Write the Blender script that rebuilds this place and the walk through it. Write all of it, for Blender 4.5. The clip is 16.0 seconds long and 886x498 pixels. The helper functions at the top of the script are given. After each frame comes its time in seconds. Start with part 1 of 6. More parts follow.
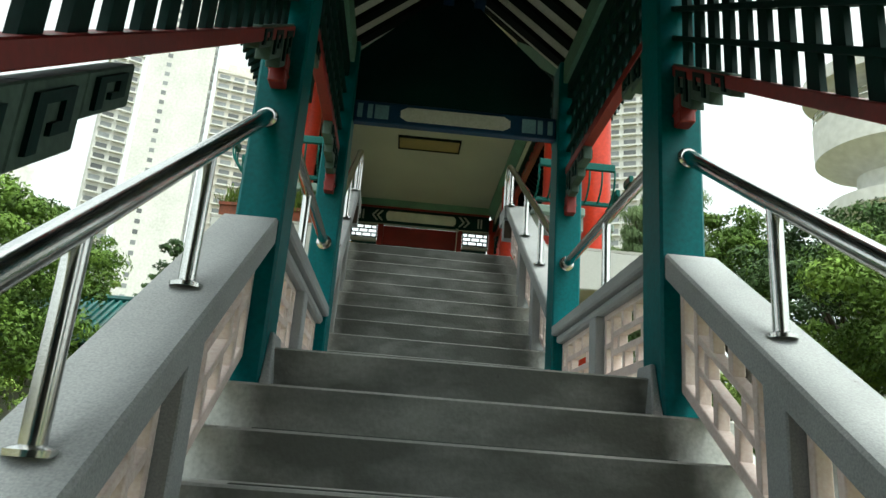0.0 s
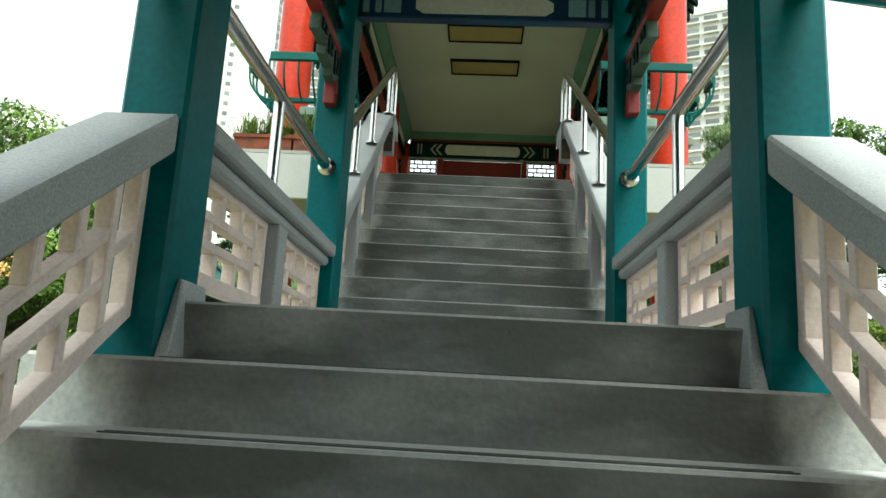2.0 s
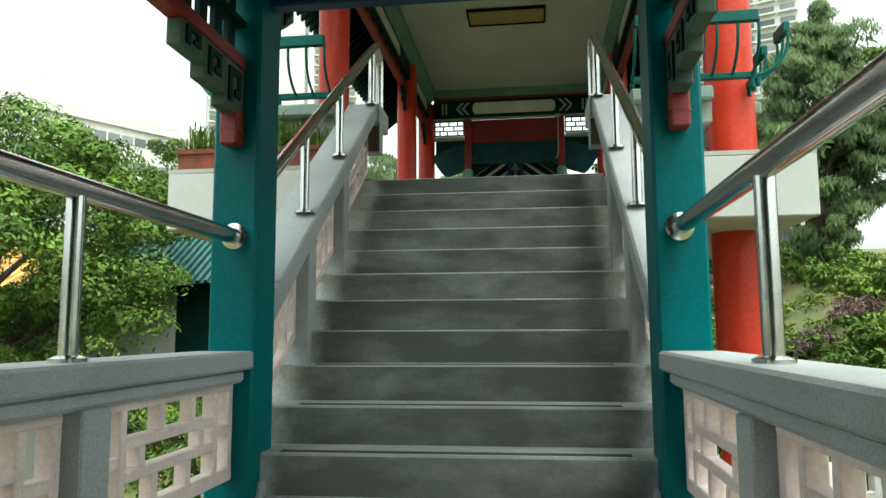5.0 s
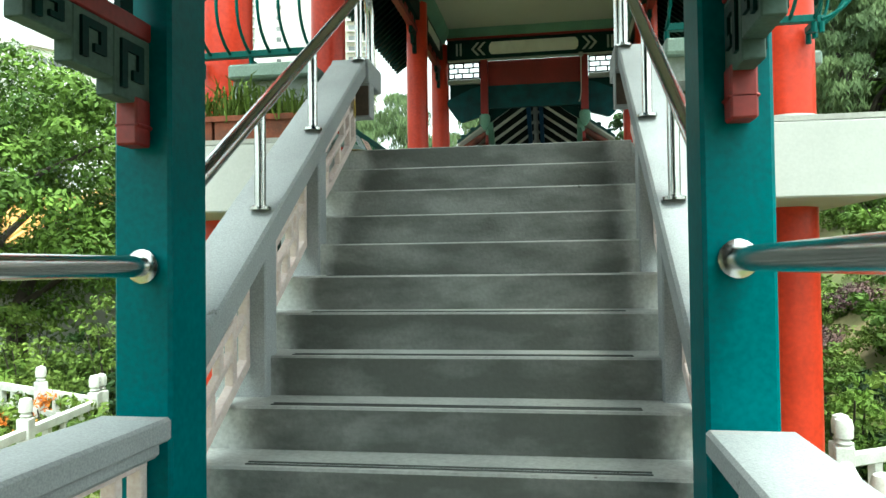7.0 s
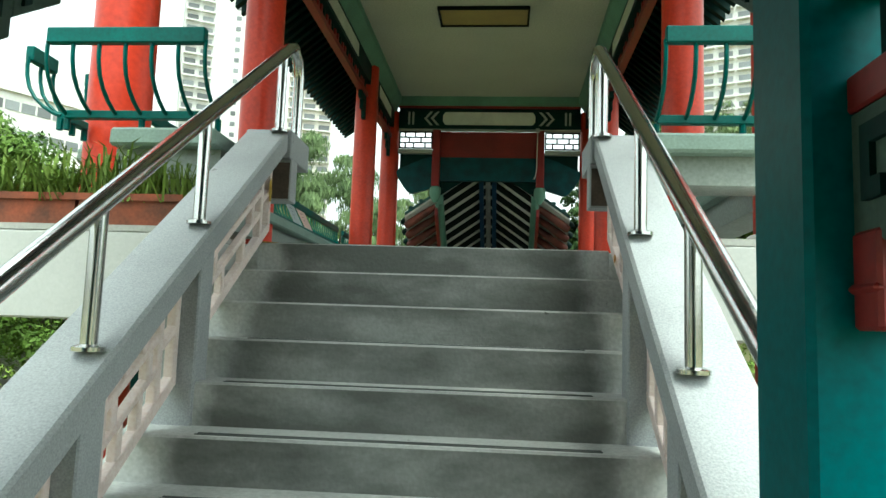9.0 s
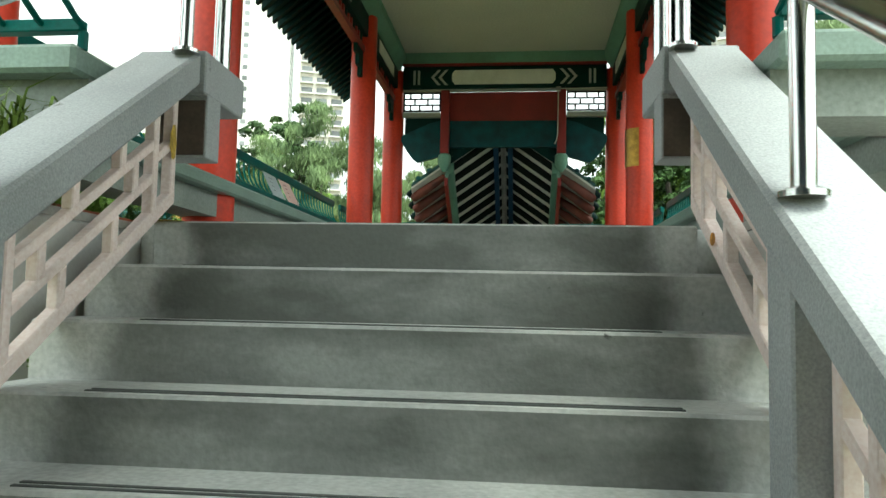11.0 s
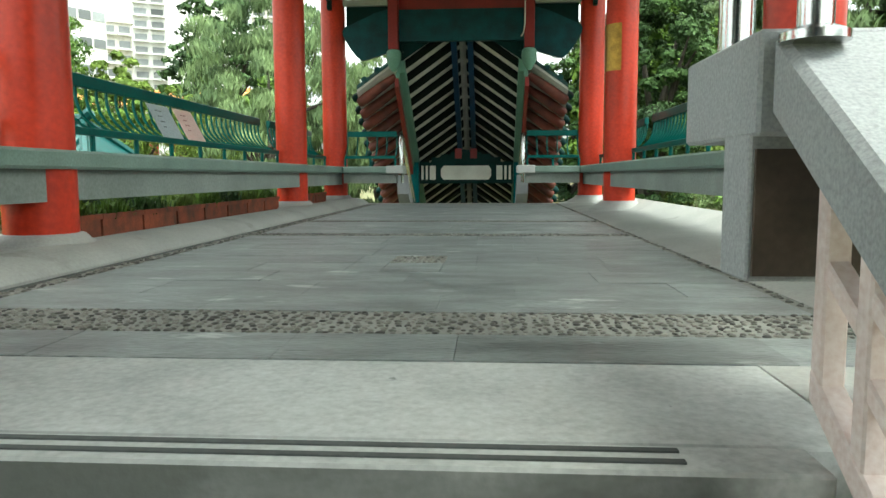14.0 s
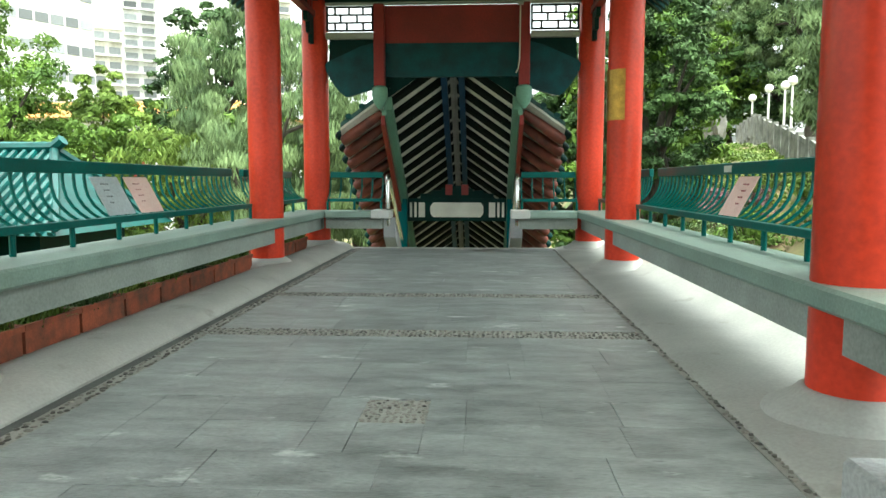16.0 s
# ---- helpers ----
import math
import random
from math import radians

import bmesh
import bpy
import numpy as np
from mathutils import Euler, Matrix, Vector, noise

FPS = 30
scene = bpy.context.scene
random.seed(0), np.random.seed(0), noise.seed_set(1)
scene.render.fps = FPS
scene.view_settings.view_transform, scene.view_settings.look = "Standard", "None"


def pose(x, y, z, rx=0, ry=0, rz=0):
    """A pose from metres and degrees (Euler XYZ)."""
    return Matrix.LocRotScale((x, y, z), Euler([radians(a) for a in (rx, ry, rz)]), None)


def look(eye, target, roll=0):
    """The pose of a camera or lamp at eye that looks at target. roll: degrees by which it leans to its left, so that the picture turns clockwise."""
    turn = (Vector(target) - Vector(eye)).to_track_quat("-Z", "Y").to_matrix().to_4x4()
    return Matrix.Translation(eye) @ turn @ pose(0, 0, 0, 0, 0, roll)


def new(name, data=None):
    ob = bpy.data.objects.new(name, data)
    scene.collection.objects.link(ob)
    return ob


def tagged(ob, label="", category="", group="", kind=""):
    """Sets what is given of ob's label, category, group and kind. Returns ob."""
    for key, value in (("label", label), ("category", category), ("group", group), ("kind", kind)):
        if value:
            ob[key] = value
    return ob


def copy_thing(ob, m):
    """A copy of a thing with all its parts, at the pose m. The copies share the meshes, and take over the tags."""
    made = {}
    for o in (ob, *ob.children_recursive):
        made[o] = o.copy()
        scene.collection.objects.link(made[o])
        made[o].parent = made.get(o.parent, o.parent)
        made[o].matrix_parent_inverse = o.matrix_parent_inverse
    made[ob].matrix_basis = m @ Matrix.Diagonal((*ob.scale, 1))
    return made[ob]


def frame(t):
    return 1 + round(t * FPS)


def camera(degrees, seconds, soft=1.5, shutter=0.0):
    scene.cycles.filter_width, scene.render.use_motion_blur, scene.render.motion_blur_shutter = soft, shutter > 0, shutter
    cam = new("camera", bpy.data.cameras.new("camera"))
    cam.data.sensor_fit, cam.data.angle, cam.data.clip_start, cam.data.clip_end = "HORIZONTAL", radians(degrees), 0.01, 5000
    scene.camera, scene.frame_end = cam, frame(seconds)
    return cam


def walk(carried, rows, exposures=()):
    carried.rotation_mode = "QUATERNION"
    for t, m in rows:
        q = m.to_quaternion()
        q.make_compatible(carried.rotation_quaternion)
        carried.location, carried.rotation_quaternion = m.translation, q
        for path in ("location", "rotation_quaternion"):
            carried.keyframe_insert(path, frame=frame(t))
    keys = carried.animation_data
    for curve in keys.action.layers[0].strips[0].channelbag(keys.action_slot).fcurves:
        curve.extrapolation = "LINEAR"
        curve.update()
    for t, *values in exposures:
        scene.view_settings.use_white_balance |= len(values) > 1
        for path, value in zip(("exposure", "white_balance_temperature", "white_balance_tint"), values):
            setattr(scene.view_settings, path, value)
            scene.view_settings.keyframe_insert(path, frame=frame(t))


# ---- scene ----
cam = camera(63.4, 16.0)
PATH = [
    (0, (-0.262, -0.032, 1.6), (-0.173, 1.885, 2.163), 4.4),
    (0.5, (-0.179, 0.264, 1.624), (-0.14, 2.162, 2.253), 1.4),
    (1, (-0.128, 0.454, 1.621), (-0.049, 2.384, 2.138), 0.9),
    (1.5, (0.033, 0.748, 1.66), (0.063, 2.712, 2.034), 0.7),
    (2, (0.064, 0.952, 1.782), (-0.049, 2.911, 2.169), 3.2),
    (2.5, (0.085, 1.166, 1.963), (0.015, 3.108, 2.435), 3.3),
    (3, (0.178, 1.387, 2.082), (-0.026, 3.341, 2.458), 3.0),
    (3.5, (0.209, 1.627, 2.198), (0.011, 3.593, 2.506), 0.9),
    (4, (0.289, 1.838, 2.326), (0.117, 3.793, 2.71), 1.0),
    (4.2, (0.317, 1.915, 2.407), (0.092, 3.877, 2.718), 0.2),
    (6.3, (0.366, 2.692, 2.894), (0.094, 4.663, 3.091), -0.2),
    (6.5, (0.376, 2.761, 2.918), (0.114, 4.731, 3.145), 0.7),
    (7, (0.414, 2.958, 3.055), (0.091, 4.931, 3.104), -0.7),
    (7.5, (0.389, 3.133, 3.175), (0.098, 5.112, 3.196), -2.5),
    (8, (0.37, 3.378, 3.245), (0.204, 5.371, 3.29), 0.6),
    (8.5, (0.383, 3.601, 3.404), (0.111, 5.581, 3.483), 0.6),
    (9, (0.343, 3.912, 3.426), (0.166, 5.891, 3.647), 2.0),
    (9.2, (0.31, 4.061, 3.431), (0.215, 6.047, 3.647), 1.8),
    (11.3, (0.304, 5.562, 3.621), (0.076, 7.544, 3.765), 1.2),
    (11.5, (0.308, 5.758, 3.637), (0.123, 7.744, 3.776), 1.6),
    (12, (0.361, 6.05, 3.755), (0.339, 8.05, 3.759), 2.3),
    (12.4, (0.353, 6.171, 3.912), (0.317, 8.17, 3.937), 0.8),
    (12.5, (0.362, 6.174, 3.931), (0.277, 8.172, 3.968), 0.0),
    (13, (0.318, 6.342, 4.093), (0.233, 8.34, 4.14), 2.6),
    (13.5, (0.356, 6.526, 4.16), (0.349, 8.526, 4.123), 0.7),
    (14, (0.37, 6.688, 4.303), (0.24, 8.673, 4.1), -0.2),
    (14.5, (0.329, 6.899, 4.446), (0.236, 8.889, 4.272), -0.7),
    (15, (0.329, 7.053, 4.558), (0.287, 9.045, 4.386), -0.0),
    (15.5, (0.356, 7.211, 4.702), (0.214, 9.197, 4.513), 1.8),
    (16, (0.368, 7.433, 4.85), (0.26, 9.421, 4.663), 0.0),
]
walk(cam, [(t, look(eye, target, roll)) for t, eye, target, roll in PATH], [(0, 0.8, 6500, -6), (0.5, 0.1, 6600, -3), (1.0, 0.0, 6600, -5), (1.6, 0.9, 6500, -8), (3.0, 1.25, 6500, -8), (3.5, 1.25, 6500, -9), (4.0, 0.95, 6500, -9), (6.5, 1.2, 6500, -12), (7, 1.4, 6250, -14), (7.6, 1.5, 6200, -14), (8.5, 1.35, 6250, -13), (9.2, 1.25, 6300, -12), (11.5, 1.5, 6500, -9), (12.5, 1.5, 6500, -8), (16, 1.95, 6500, -7)])


# ---- world, sun, exposure ----
world = bpy.data.worlds.new("overcast_sky")
scene.world = world
world.use_nodes = True
_n = world.node_tree.nodes
_sky = _n.new("ShaderNodeTexSky")
_sky.sky_type = "NISHITA"
_sky.sun_disc = False
_sky.sun_elevation, _sky.sun_rotation = radians(74), radians(147)
_sky.air_density, _sky.dust_density, _sky.ozone_density = 1.0, 6.0, 0.6
_bg = _n["Background"]
_bg.inputs["Strength"].default_value = 0.15
_grey = _n.new("ShaderNodeHueSaturation")
_grey.inputs["Saturation"].default_value, _grey.inputs["Value"].default_value = 0.22, 1.8
world.node_tree.links.new(_sky.outputs["Color"], _grey.inputs["Color"])
world.node_tree.links.new(_grey.outputs["Color"], _bg.inputs["Color"])
_sun = bpy.data.lights.new("sun", "SUN")
_sun.energy, _sun.angle, _sun.color = 0.5, radians(70), (1.0, 0.96, 0.9)
sun = new("sun", _sun)
sun.matrix_world = look((0, 0, 60), (-9, 14, 0))


# ---- materials ----
def mat(name, col, rough=0.6, metal=0.0, var=0.18, scale=3.0, fine=60.0, bump=0.15, dark=None, spec=0.5, island=0.0, rand=0.0, stretch=None, grain=0.35):
    """A painted or mineral surface: broad stains, fine grain, a little relief."""
    m = bpy.data.materials.new(name)
    m.use_nodes = True
    nt = m.node_tree
    nd, lk = nt.nodes, nt.links
    b = nd["Principled BSDF"]
    tc = nd.new("ShaderNodeTexCoord")
    src = tc.outputs["Object"]
    if stretch:
        mp = nd.new("ShaderNodeMapping")
        mp.inputs["Scale"].default_value = stretch
        lk.new(src, mp.inputs["Vector"])
        src = mp.outputs["Vector"]
    n1 = nd.new("ShaderNodeTexNoise")
    n1.inputs["Scale"].default_value, n1.inputs["Detail"].default_value = scale, 6
    n2 = nd.new("ShaderNodeTexNoise")
    n2.inputs["Scale"].default_value, n2.inputs["Detail"].default_value = fine, 3
    lk.new(src, n1.inputs["Vector"])
    lk.new(src, n2.inputs["Vector"])
    ramp = nd.new("ShaderNodeValToRGB")
    d = dark or tuple(c * (1 - 2 * var) for c in col)
    ramp.color_ramp.elements[0].position, ramp.color_ramp.elements[1].position = 0.33, 0.66
    ramp.color_ramp.elements[0].color, ramp.color_ramp.elements[1].color = (*d, 1), (*col, 1)
    lk.new(n1.outputs["Fac"], ramp.inputs["Fac"])
    mul = nd.new("ShaderNodeMix")
    mul.data_type, mul.blend_type = "RGBA", "OVERLAY"
    mul.inputs["Factor"].default_value = grain
    lk.new(ramp.outputs["Color"], mul.inputs[6])
    lk.new(n2.outputs["Fac"], mul.inputs[7])
    out = mul.outputs[2]
    if island or rand:
        hs = nd.new("ShaderNodeHueSaturation")
        mr = nd.new("ShaderNodeMapRange")
        a = island or rand
        mr.inputs["To Min"].default_value, mr.inputs["To Max"].default_value = 1 - a, 1 + a
        if island:
            lk.new(nd.new("ShaderNodeNewGeometry").outputs["Random Per Island"], mr.inputs["Value"])
        else:
            lk.new(nd.new("ShaderNodeObjectInfo").outputs["Random"], mr.inputs["Value"])
        lk.new(mr.outputs["Result"], hs.inputs["Value"])
        lk.new(out, hs.inputs["Color"])
        out = hs.outputs["Color"]
    lk.new(out, b.inputs["Base Color"])
    rr = nd.new("ShaderNodeMapRange")
    rr.inputs["To Min"].default_value, rr.inputs["To Max"].default_value = max(0.03, rough - 0.1), min(1, rough + 0.12)
    lk.new(n1.outputs["Fac"], rr.inputs["Value"])
    lk.new(rr.outputs["Result"], b.inputs["Roughness"])
    b.inputs["Metallic"].default_value = metal
    b.inputs["Specular IOR Level"].default_value = spec
    if bump:
        bp = nd.new("ShaderNodeBump")
        bp.inputs["Strength"].default_value, bp.inputs["Distance"].default_value = bump, 0.006
        lk.new(n2.outputs["Fac"], bp.inputs["Height"])
        lk.new(bp.outputs["Normal"], b.inputs["Normal"])
    return m


COPING = mat("grey_painted_concrete", (0.375, 0.39, 0.40), 0.75, grain=0.42, var=0.11, scale=1.8, fine=150, bump=0.2)
WHITEC = mat("white_painted_concrete", (0.46, 0.465, 0.45), 0.7, var=0.08, scale=1.5, fine=70, bump=0.08, grain=0.1)
PINK = mat("pale_pink_paint", (0.80, 0.66, 0.62), 0.7, var=0.1, scale=5, fine=80)
TEAL = mat("teal_gloss_paint", (0.0, 0.125, 0.14), 0.42, var=0.12, spec=0.16, scale=2.0, fine=45, bump=0.05)
TEALD = mat("dark_green_paint", (0.003, 0.028, 0.025), 0.55, var=0.2, spec=0.12, scale=3, fine=50, bump=0.08)
# TEAL darkened: shade on the far boards is put into the colour
TEALB = mat("shaded_teal_paint", (0.0, 0.055, 0.065), 0.55, var=0.25, spec=0.3, scale=5, fine=45, bump=0.1)
TEALR = mat("green_railing_paint", (0.0, 0.10, 0.088), 0.45, var=0.15, spec=0.2, scale=4, fine=60, bump=0.05)
RED = mat("vermilion_gloss_paint", (0.58, 0.042, 0.018), 0.34, var=0.14, spec=0.28, scale=1.6, fine=30, bump=0.05)
REDD = mat("deep_red_paint", (0.24, 0.012, 0.010), 0.5, var=0.15, scale=2, fine=40, bump=0.05)
MAROON = mat("maroon_paint", (0.32, 0.09, 0.10), 0.5, var=0.2)
BROWN = mat("brown_red_rafter_paint", (0.16, 0.038, 0.022), 0.6, var=0.3, scale=6)
BROWNC = mat("bare_brown_cement", (0.12, 0.09, 0.07), 0.85, var=0.25, scale=6)
STEEL = mat("brushed_stainless_steel", (0.62, 0.62, 0.61), 0.18, 1.0, var=0.05, scale=8, fine=200, bump=0.02)
CREAM = mat("cream_ceiling_paint", (0.54, 0.53, 0.44), 0.8, var=0.06, scale=0.8, fine=40, bump=0.05)
# fret brackets: SAGE made darker, with their shade in the colour
FRETG = mat("shaded_grey_green_paint", (0.085, 0.135, 0.115), 0.6, var=0.2, spec=0.2, scale=4)
SAGE = mat("sage_green_paint", (0.15, 0.31, 0.23), 0.6, var=0.12, scale=2)
BENCHU = mat("grey_green_beam_paint", (0.27, 0.30, 0.275), 0.7, var=0.14, scale=2)
BENCH = mat("worn_green_grey_bench_paint", (0.205, 0.285, 0.245), 0.5, var=0.12, scale=3, fine=70)
BEAMG = mat("grey_beam_paint", (0.40, 0.42, 0.39), 0.7, var=0.12, scale=2)
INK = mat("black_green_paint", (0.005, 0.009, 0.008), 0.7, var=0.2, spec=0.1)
WHITE = mat("off_white_paint", (0.68, 0.68, 0.62), 0.65, var=0.1, scale=3)
PALEB = mat("pale_blue_paint", (0.22, 0.40, 0.46), 0.55, var=0.15)
BLUE = mat("blue_paint", (0.006, 0.045, 0.11), 0.5, var=0.2, spec=0.3)
SOFFIT = mat("pale_soffit_board", (0.58, 0.58, 0.52), 0.75, var=0.14, scale=3)
TILEG = mat("glazed_green_roof_tile", (0.003, 0.07, 0.065), 0.35, var=0.25, scale=4, island=0.25)
TERRA = mat("terracotta", (0.26, 0.065, 0.03), 0.85, var=0.3, scale=7, rand=0.2, dark=(0.09, 0.035, 0.02))
SLATE = mat("slate_paving", (0.235, 0.255, 0.25), 0.48, var=0.24, scale=4, fine=35, bump=1.0, rand=0.13, stretch=(1, 2.5, 1))
GROUT = mat("dark_joint_mortar", (0.10, 0.11, 0.105), 0.9, var=0.2)
PEBBED = mat("pebble_bed_mortar", (0.28, 0.28, 0.255), 0.9, var=0.15, fine=120, bump=0.4)
PEBBLE = mat("river_pebble", (0.155, 0.15, 0.13), 0.45, var=0.3, scale=30, island=0.8)
FENCEG = mat("weathered_grey_concrete", (0.20, 0.20, 0.18), 0.9, var=0.3, scale=3)
KERB = mat("bare_concrete", (0.41, 0.41, 0.385), 0.8, var=0.1, scale=2, fine=60, bump=0.3, grain=0.2)
LAMPM = mat("amber_lamp_diffuser", (0.38, 0.28, 0.10), 0.35, var=0.08, scale=3)
GOLD = mat("gold_plaque", (0.45, 0.26, 0.05), 0.35, 0.7, var=0.2, scale=12)
FADED = mat("faded_paper_notice", (0.42, 0.47, 0.50), 0.7, var=0.08)
PAPER = mat("pink_paper_notice", (0.75, 0.52, 0.48), 0.7, var=0.06)
WALLW = mat("white_tower_render", (0.62, 0.62, 0.60), 0.8, var=0.08, scale=0.15, fine=2, bump=0)
WALLB = mat("beige_tower_render", (0.60, 0.57, 0.52), 0.8, var=0.08, scale=0.15, fine=2, bump=0)
GLASSD = mat("dark_window_glass", (0.22, 0.235, 0.245), 0.3, var=0.2, scale=0.4, rand=0.5, bump=0)
BARK = mat("bark", (0.05, 0.04, 0.028), 0.9, var=0.3, scale=6, bump=0.6)
STONE = mat("white_stone", (0.66, 0.66, 0.63), 0.75, var=0.12, scale=4)
ROCK = mat("grey_rock", (0.22, 0.21, 0.19), 0.9, var=0.35, scale=2, bump=0.6)
SOIL = mat("garden_ground", (0.08, 0.115, 0.03), 0.95, var=0.4, scale=0.5, fine=9, bump=0.5, dark=(0.15, 0.105, 0.055))
YELLOWT = mat("yellow_glazed_tile", (0.62, 0.33, 0.10), 0.4, var=0.2, scale=2)
GLOBE = mat("white_lamp_globe", (0.8, 0.8, 0.78), 0.3, var=0.03)


def leafmat(name, a, b):
    m = mat(name, b, 0.7, var=0.2, dark=a, scale=0.8, fine=14, bump=0, island=0.28)
    bs = m.node_tree.nodes["Principled BSDF"]
    bs.inputs["Specular IOR Level"].default_value = 0.25
    return m


LEAF1 = leafmat("broad_leaf_green", (0.035, 0.075, 0.010), (0.120, 0.200, 0.028))
LEAF2 = leafmat("dark_leaf_green", (0.014, 0.034, 0.010), (0.050, 0.098, 0.024))
LEAF3 = leafmat("yellow_green_leaf", (0.05, 0.09, 0.012), (0.15, 0.215, 0.038))
LEAF4 = leafmat("needle_grey_green", (0.060, 0.098, 0.040), (0.165, 0.23, 0.095))
LEAF5 = leafmat("purple_heather", (0.09, 0.05, 0.06), (0.17, 0.10, 0.10))
FLOWER = leafmat("orange_flower", (0.45, 0.10, 0.02), (0.70, 0.25, 0.04))


def step_material():
    """Pale cement screed, trodden stains; riser shade and side light at the ends painted in."""
    m = mat("worn_cement_screed", (0.54, 0.55, 0.53), 0.75, var=0.14, scale=2.2, fine=55, bump=0.4)
    nd, lk = m.node_tree.nodes, m.node_tree.links
    bs = nd["Principled BSDF"]
    base = bs.inputs["Base Color"].links[0].from_socket

    def op(kind, p, q):
        n = nd.new("ShaderNodeMath")
        n.operation = kind
        n.use_clamp = kind != "ABSOLUTE"
        for k, v in enumerate((p, q)):
            if isinstance(v, (int, float)):
                n.inputs[k].default_value = v
            elif v is not None:
                lk.new(v, n.inputs[k])
        return n.outputs[0]

    def clouds(scale, lo, hi, stretch):
        mp, nz, mr = nd.new("ShaderNodeMapping"), nd.new("ShaderNodeTexNoise"), nd.new("ShaderNodeMapRange")
        mp.inputs["Scale"].default_value = stretch
        nz.noise_dimensions = "4D"
        nz.inputs["Scale"].default_value, nz.inputs["Detail"].default_value, nz.inputs["Roughness"].default_value = scale, 5, 0.55
        lk.new(shuffle.outputs[0], nz.inputs["W"])
        mr.inputs["From Min"].default_value, mr.inputs["From Max"].default_value = lo, hi
        lk.new(tc.outputs["Object"], mp.inputs["Vector"])
        lk.new(mp.outputs["Vector"], nz.inputs["Vector"])
        lk.new(nz.outputs["Fac"], mr.inputs["Value"])
        return mr.outputs["Result"]
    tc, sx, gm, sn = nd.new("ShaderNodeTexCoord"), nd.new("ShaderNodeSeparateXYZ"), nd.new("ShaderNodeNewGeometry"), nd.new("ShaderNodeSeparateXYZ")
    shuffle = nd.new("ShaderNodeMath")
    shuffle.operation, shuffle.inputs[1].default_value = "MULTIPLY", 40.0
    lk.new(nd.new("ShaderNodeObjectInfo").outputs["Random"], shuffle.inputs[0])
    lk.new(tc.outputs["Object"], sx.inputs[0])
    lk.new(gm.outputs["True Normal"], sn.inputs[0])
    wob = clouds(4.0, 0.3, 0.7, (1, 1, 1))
    # paler ends: light through the side lattices, put into the colour
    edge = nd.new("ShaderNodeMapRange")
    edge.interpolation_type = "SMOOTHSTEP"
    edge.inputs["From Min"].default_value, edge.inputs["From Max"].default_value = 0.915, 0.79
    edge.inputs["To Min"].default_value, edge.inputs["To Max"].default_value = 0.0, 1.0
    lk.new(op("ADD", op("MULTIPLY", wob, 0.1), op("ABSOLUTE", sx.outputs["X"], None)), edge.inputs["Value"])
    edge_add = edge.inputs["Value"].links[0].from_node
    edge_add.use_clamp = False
    # upright faces get darker: riser shade painted in along with the stains
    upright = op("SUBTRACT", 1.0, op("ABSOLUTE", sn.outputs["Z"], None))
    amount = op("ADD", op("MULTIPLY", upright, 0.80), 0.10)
    dirt_shade = op("MULTIPLY", op("MULTIPLY", amount, edge.outputs["Result"]), op("ADD", op("MULTIPLY", clouds(1.7, 0.36, 0.62, (1, 1.5, 2.6)), 0.5), 0.62))
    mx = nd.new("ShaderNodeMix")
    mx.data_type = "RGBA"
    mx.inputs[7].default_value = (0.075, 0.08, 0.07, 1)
    lk.new(dirt_shade, mx.inputs["Factor"])
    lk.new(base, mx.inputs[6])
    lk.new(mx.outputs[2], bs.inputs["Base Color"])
    return m


STEP = step_material()


def scuff(m, scale, lo, hi, col):
    """Sparse pale scuffs and lime smears over a surface."""
    nd, lk = m.node_tree.nodes, m.node_tree.links
    bs = nd["Principled BSDF"]
    base = bs.inputs["Base Color"].links[0].from_socket
    tc, mp = nd.new("ShaderNodeTexCoord"), nd.new("ShaderNodeMapping")
    mp.inputs["Scale"].default_value = scale
    mp.inputs["Rotation"].default_value = (0, 0, 0.5)
    nz, mr, mx = nd.new("ShaderNodeTexNoise"), nd.new("ShaderNodeMapRange"), nd.new("ShaderNodeMix")
    nz.inputs["Scale"].default_value, nz.inputs["Detail"].default_value, nz.inputs["Roughness"].default_value = 1.0, 8, 0.62
    mr.inputs["From Min"].default_value, mr.inputs["From Max"].default_value = lo, hi
    mx.data_type = "RGBA"
    mx.inputs[7].default_value = (*col, 1)
    lk.new(tc.outputs["Object"], mp.inputs["Vector"])
    lk.new(mp.outputs["Vector"], nz.inputs["Vector"])
    lk.new(nz.outputs["Fac"], mr.inputs["Value"])
    lk.new(mr.outputs["Result"], mx.inputs["Factor"])
    lk.new(base, mx.inputs[6])
    lk.new(mx.outputs[2], bs.inputs["Base Color"])


scuff(SLATE, (2.4, 5.0, 1), 0.62, 0.72, (0.50, 0.52, 0.51))
scuff(SLATE, (9.0, 40.0, 1), 0.62, 0.70, (0.09, 0.10, 0.10))
scuff(STEP, (11.0, 11.0, 11.0), 0.70, 0.76, (0.05, 0.05, 0.045))
scuff(COPING, (7.0, 7.0, 7.0), 0.69, 0.74, (0.14, 0.14, 0.13))
scuff(TEAL, (5.0, 5.0, 1.2), 0.66, 0.80, (0.05, 0.20, 0.20))
scuff(KERB, (3.0, 3.0, 3.0), 0.60, 0.75, (0.24, 0.24, 0.21))
RUST = mat("rust_stain", (0.62, 0.26, 0.03), 0.85, var=0.3, scale=40)


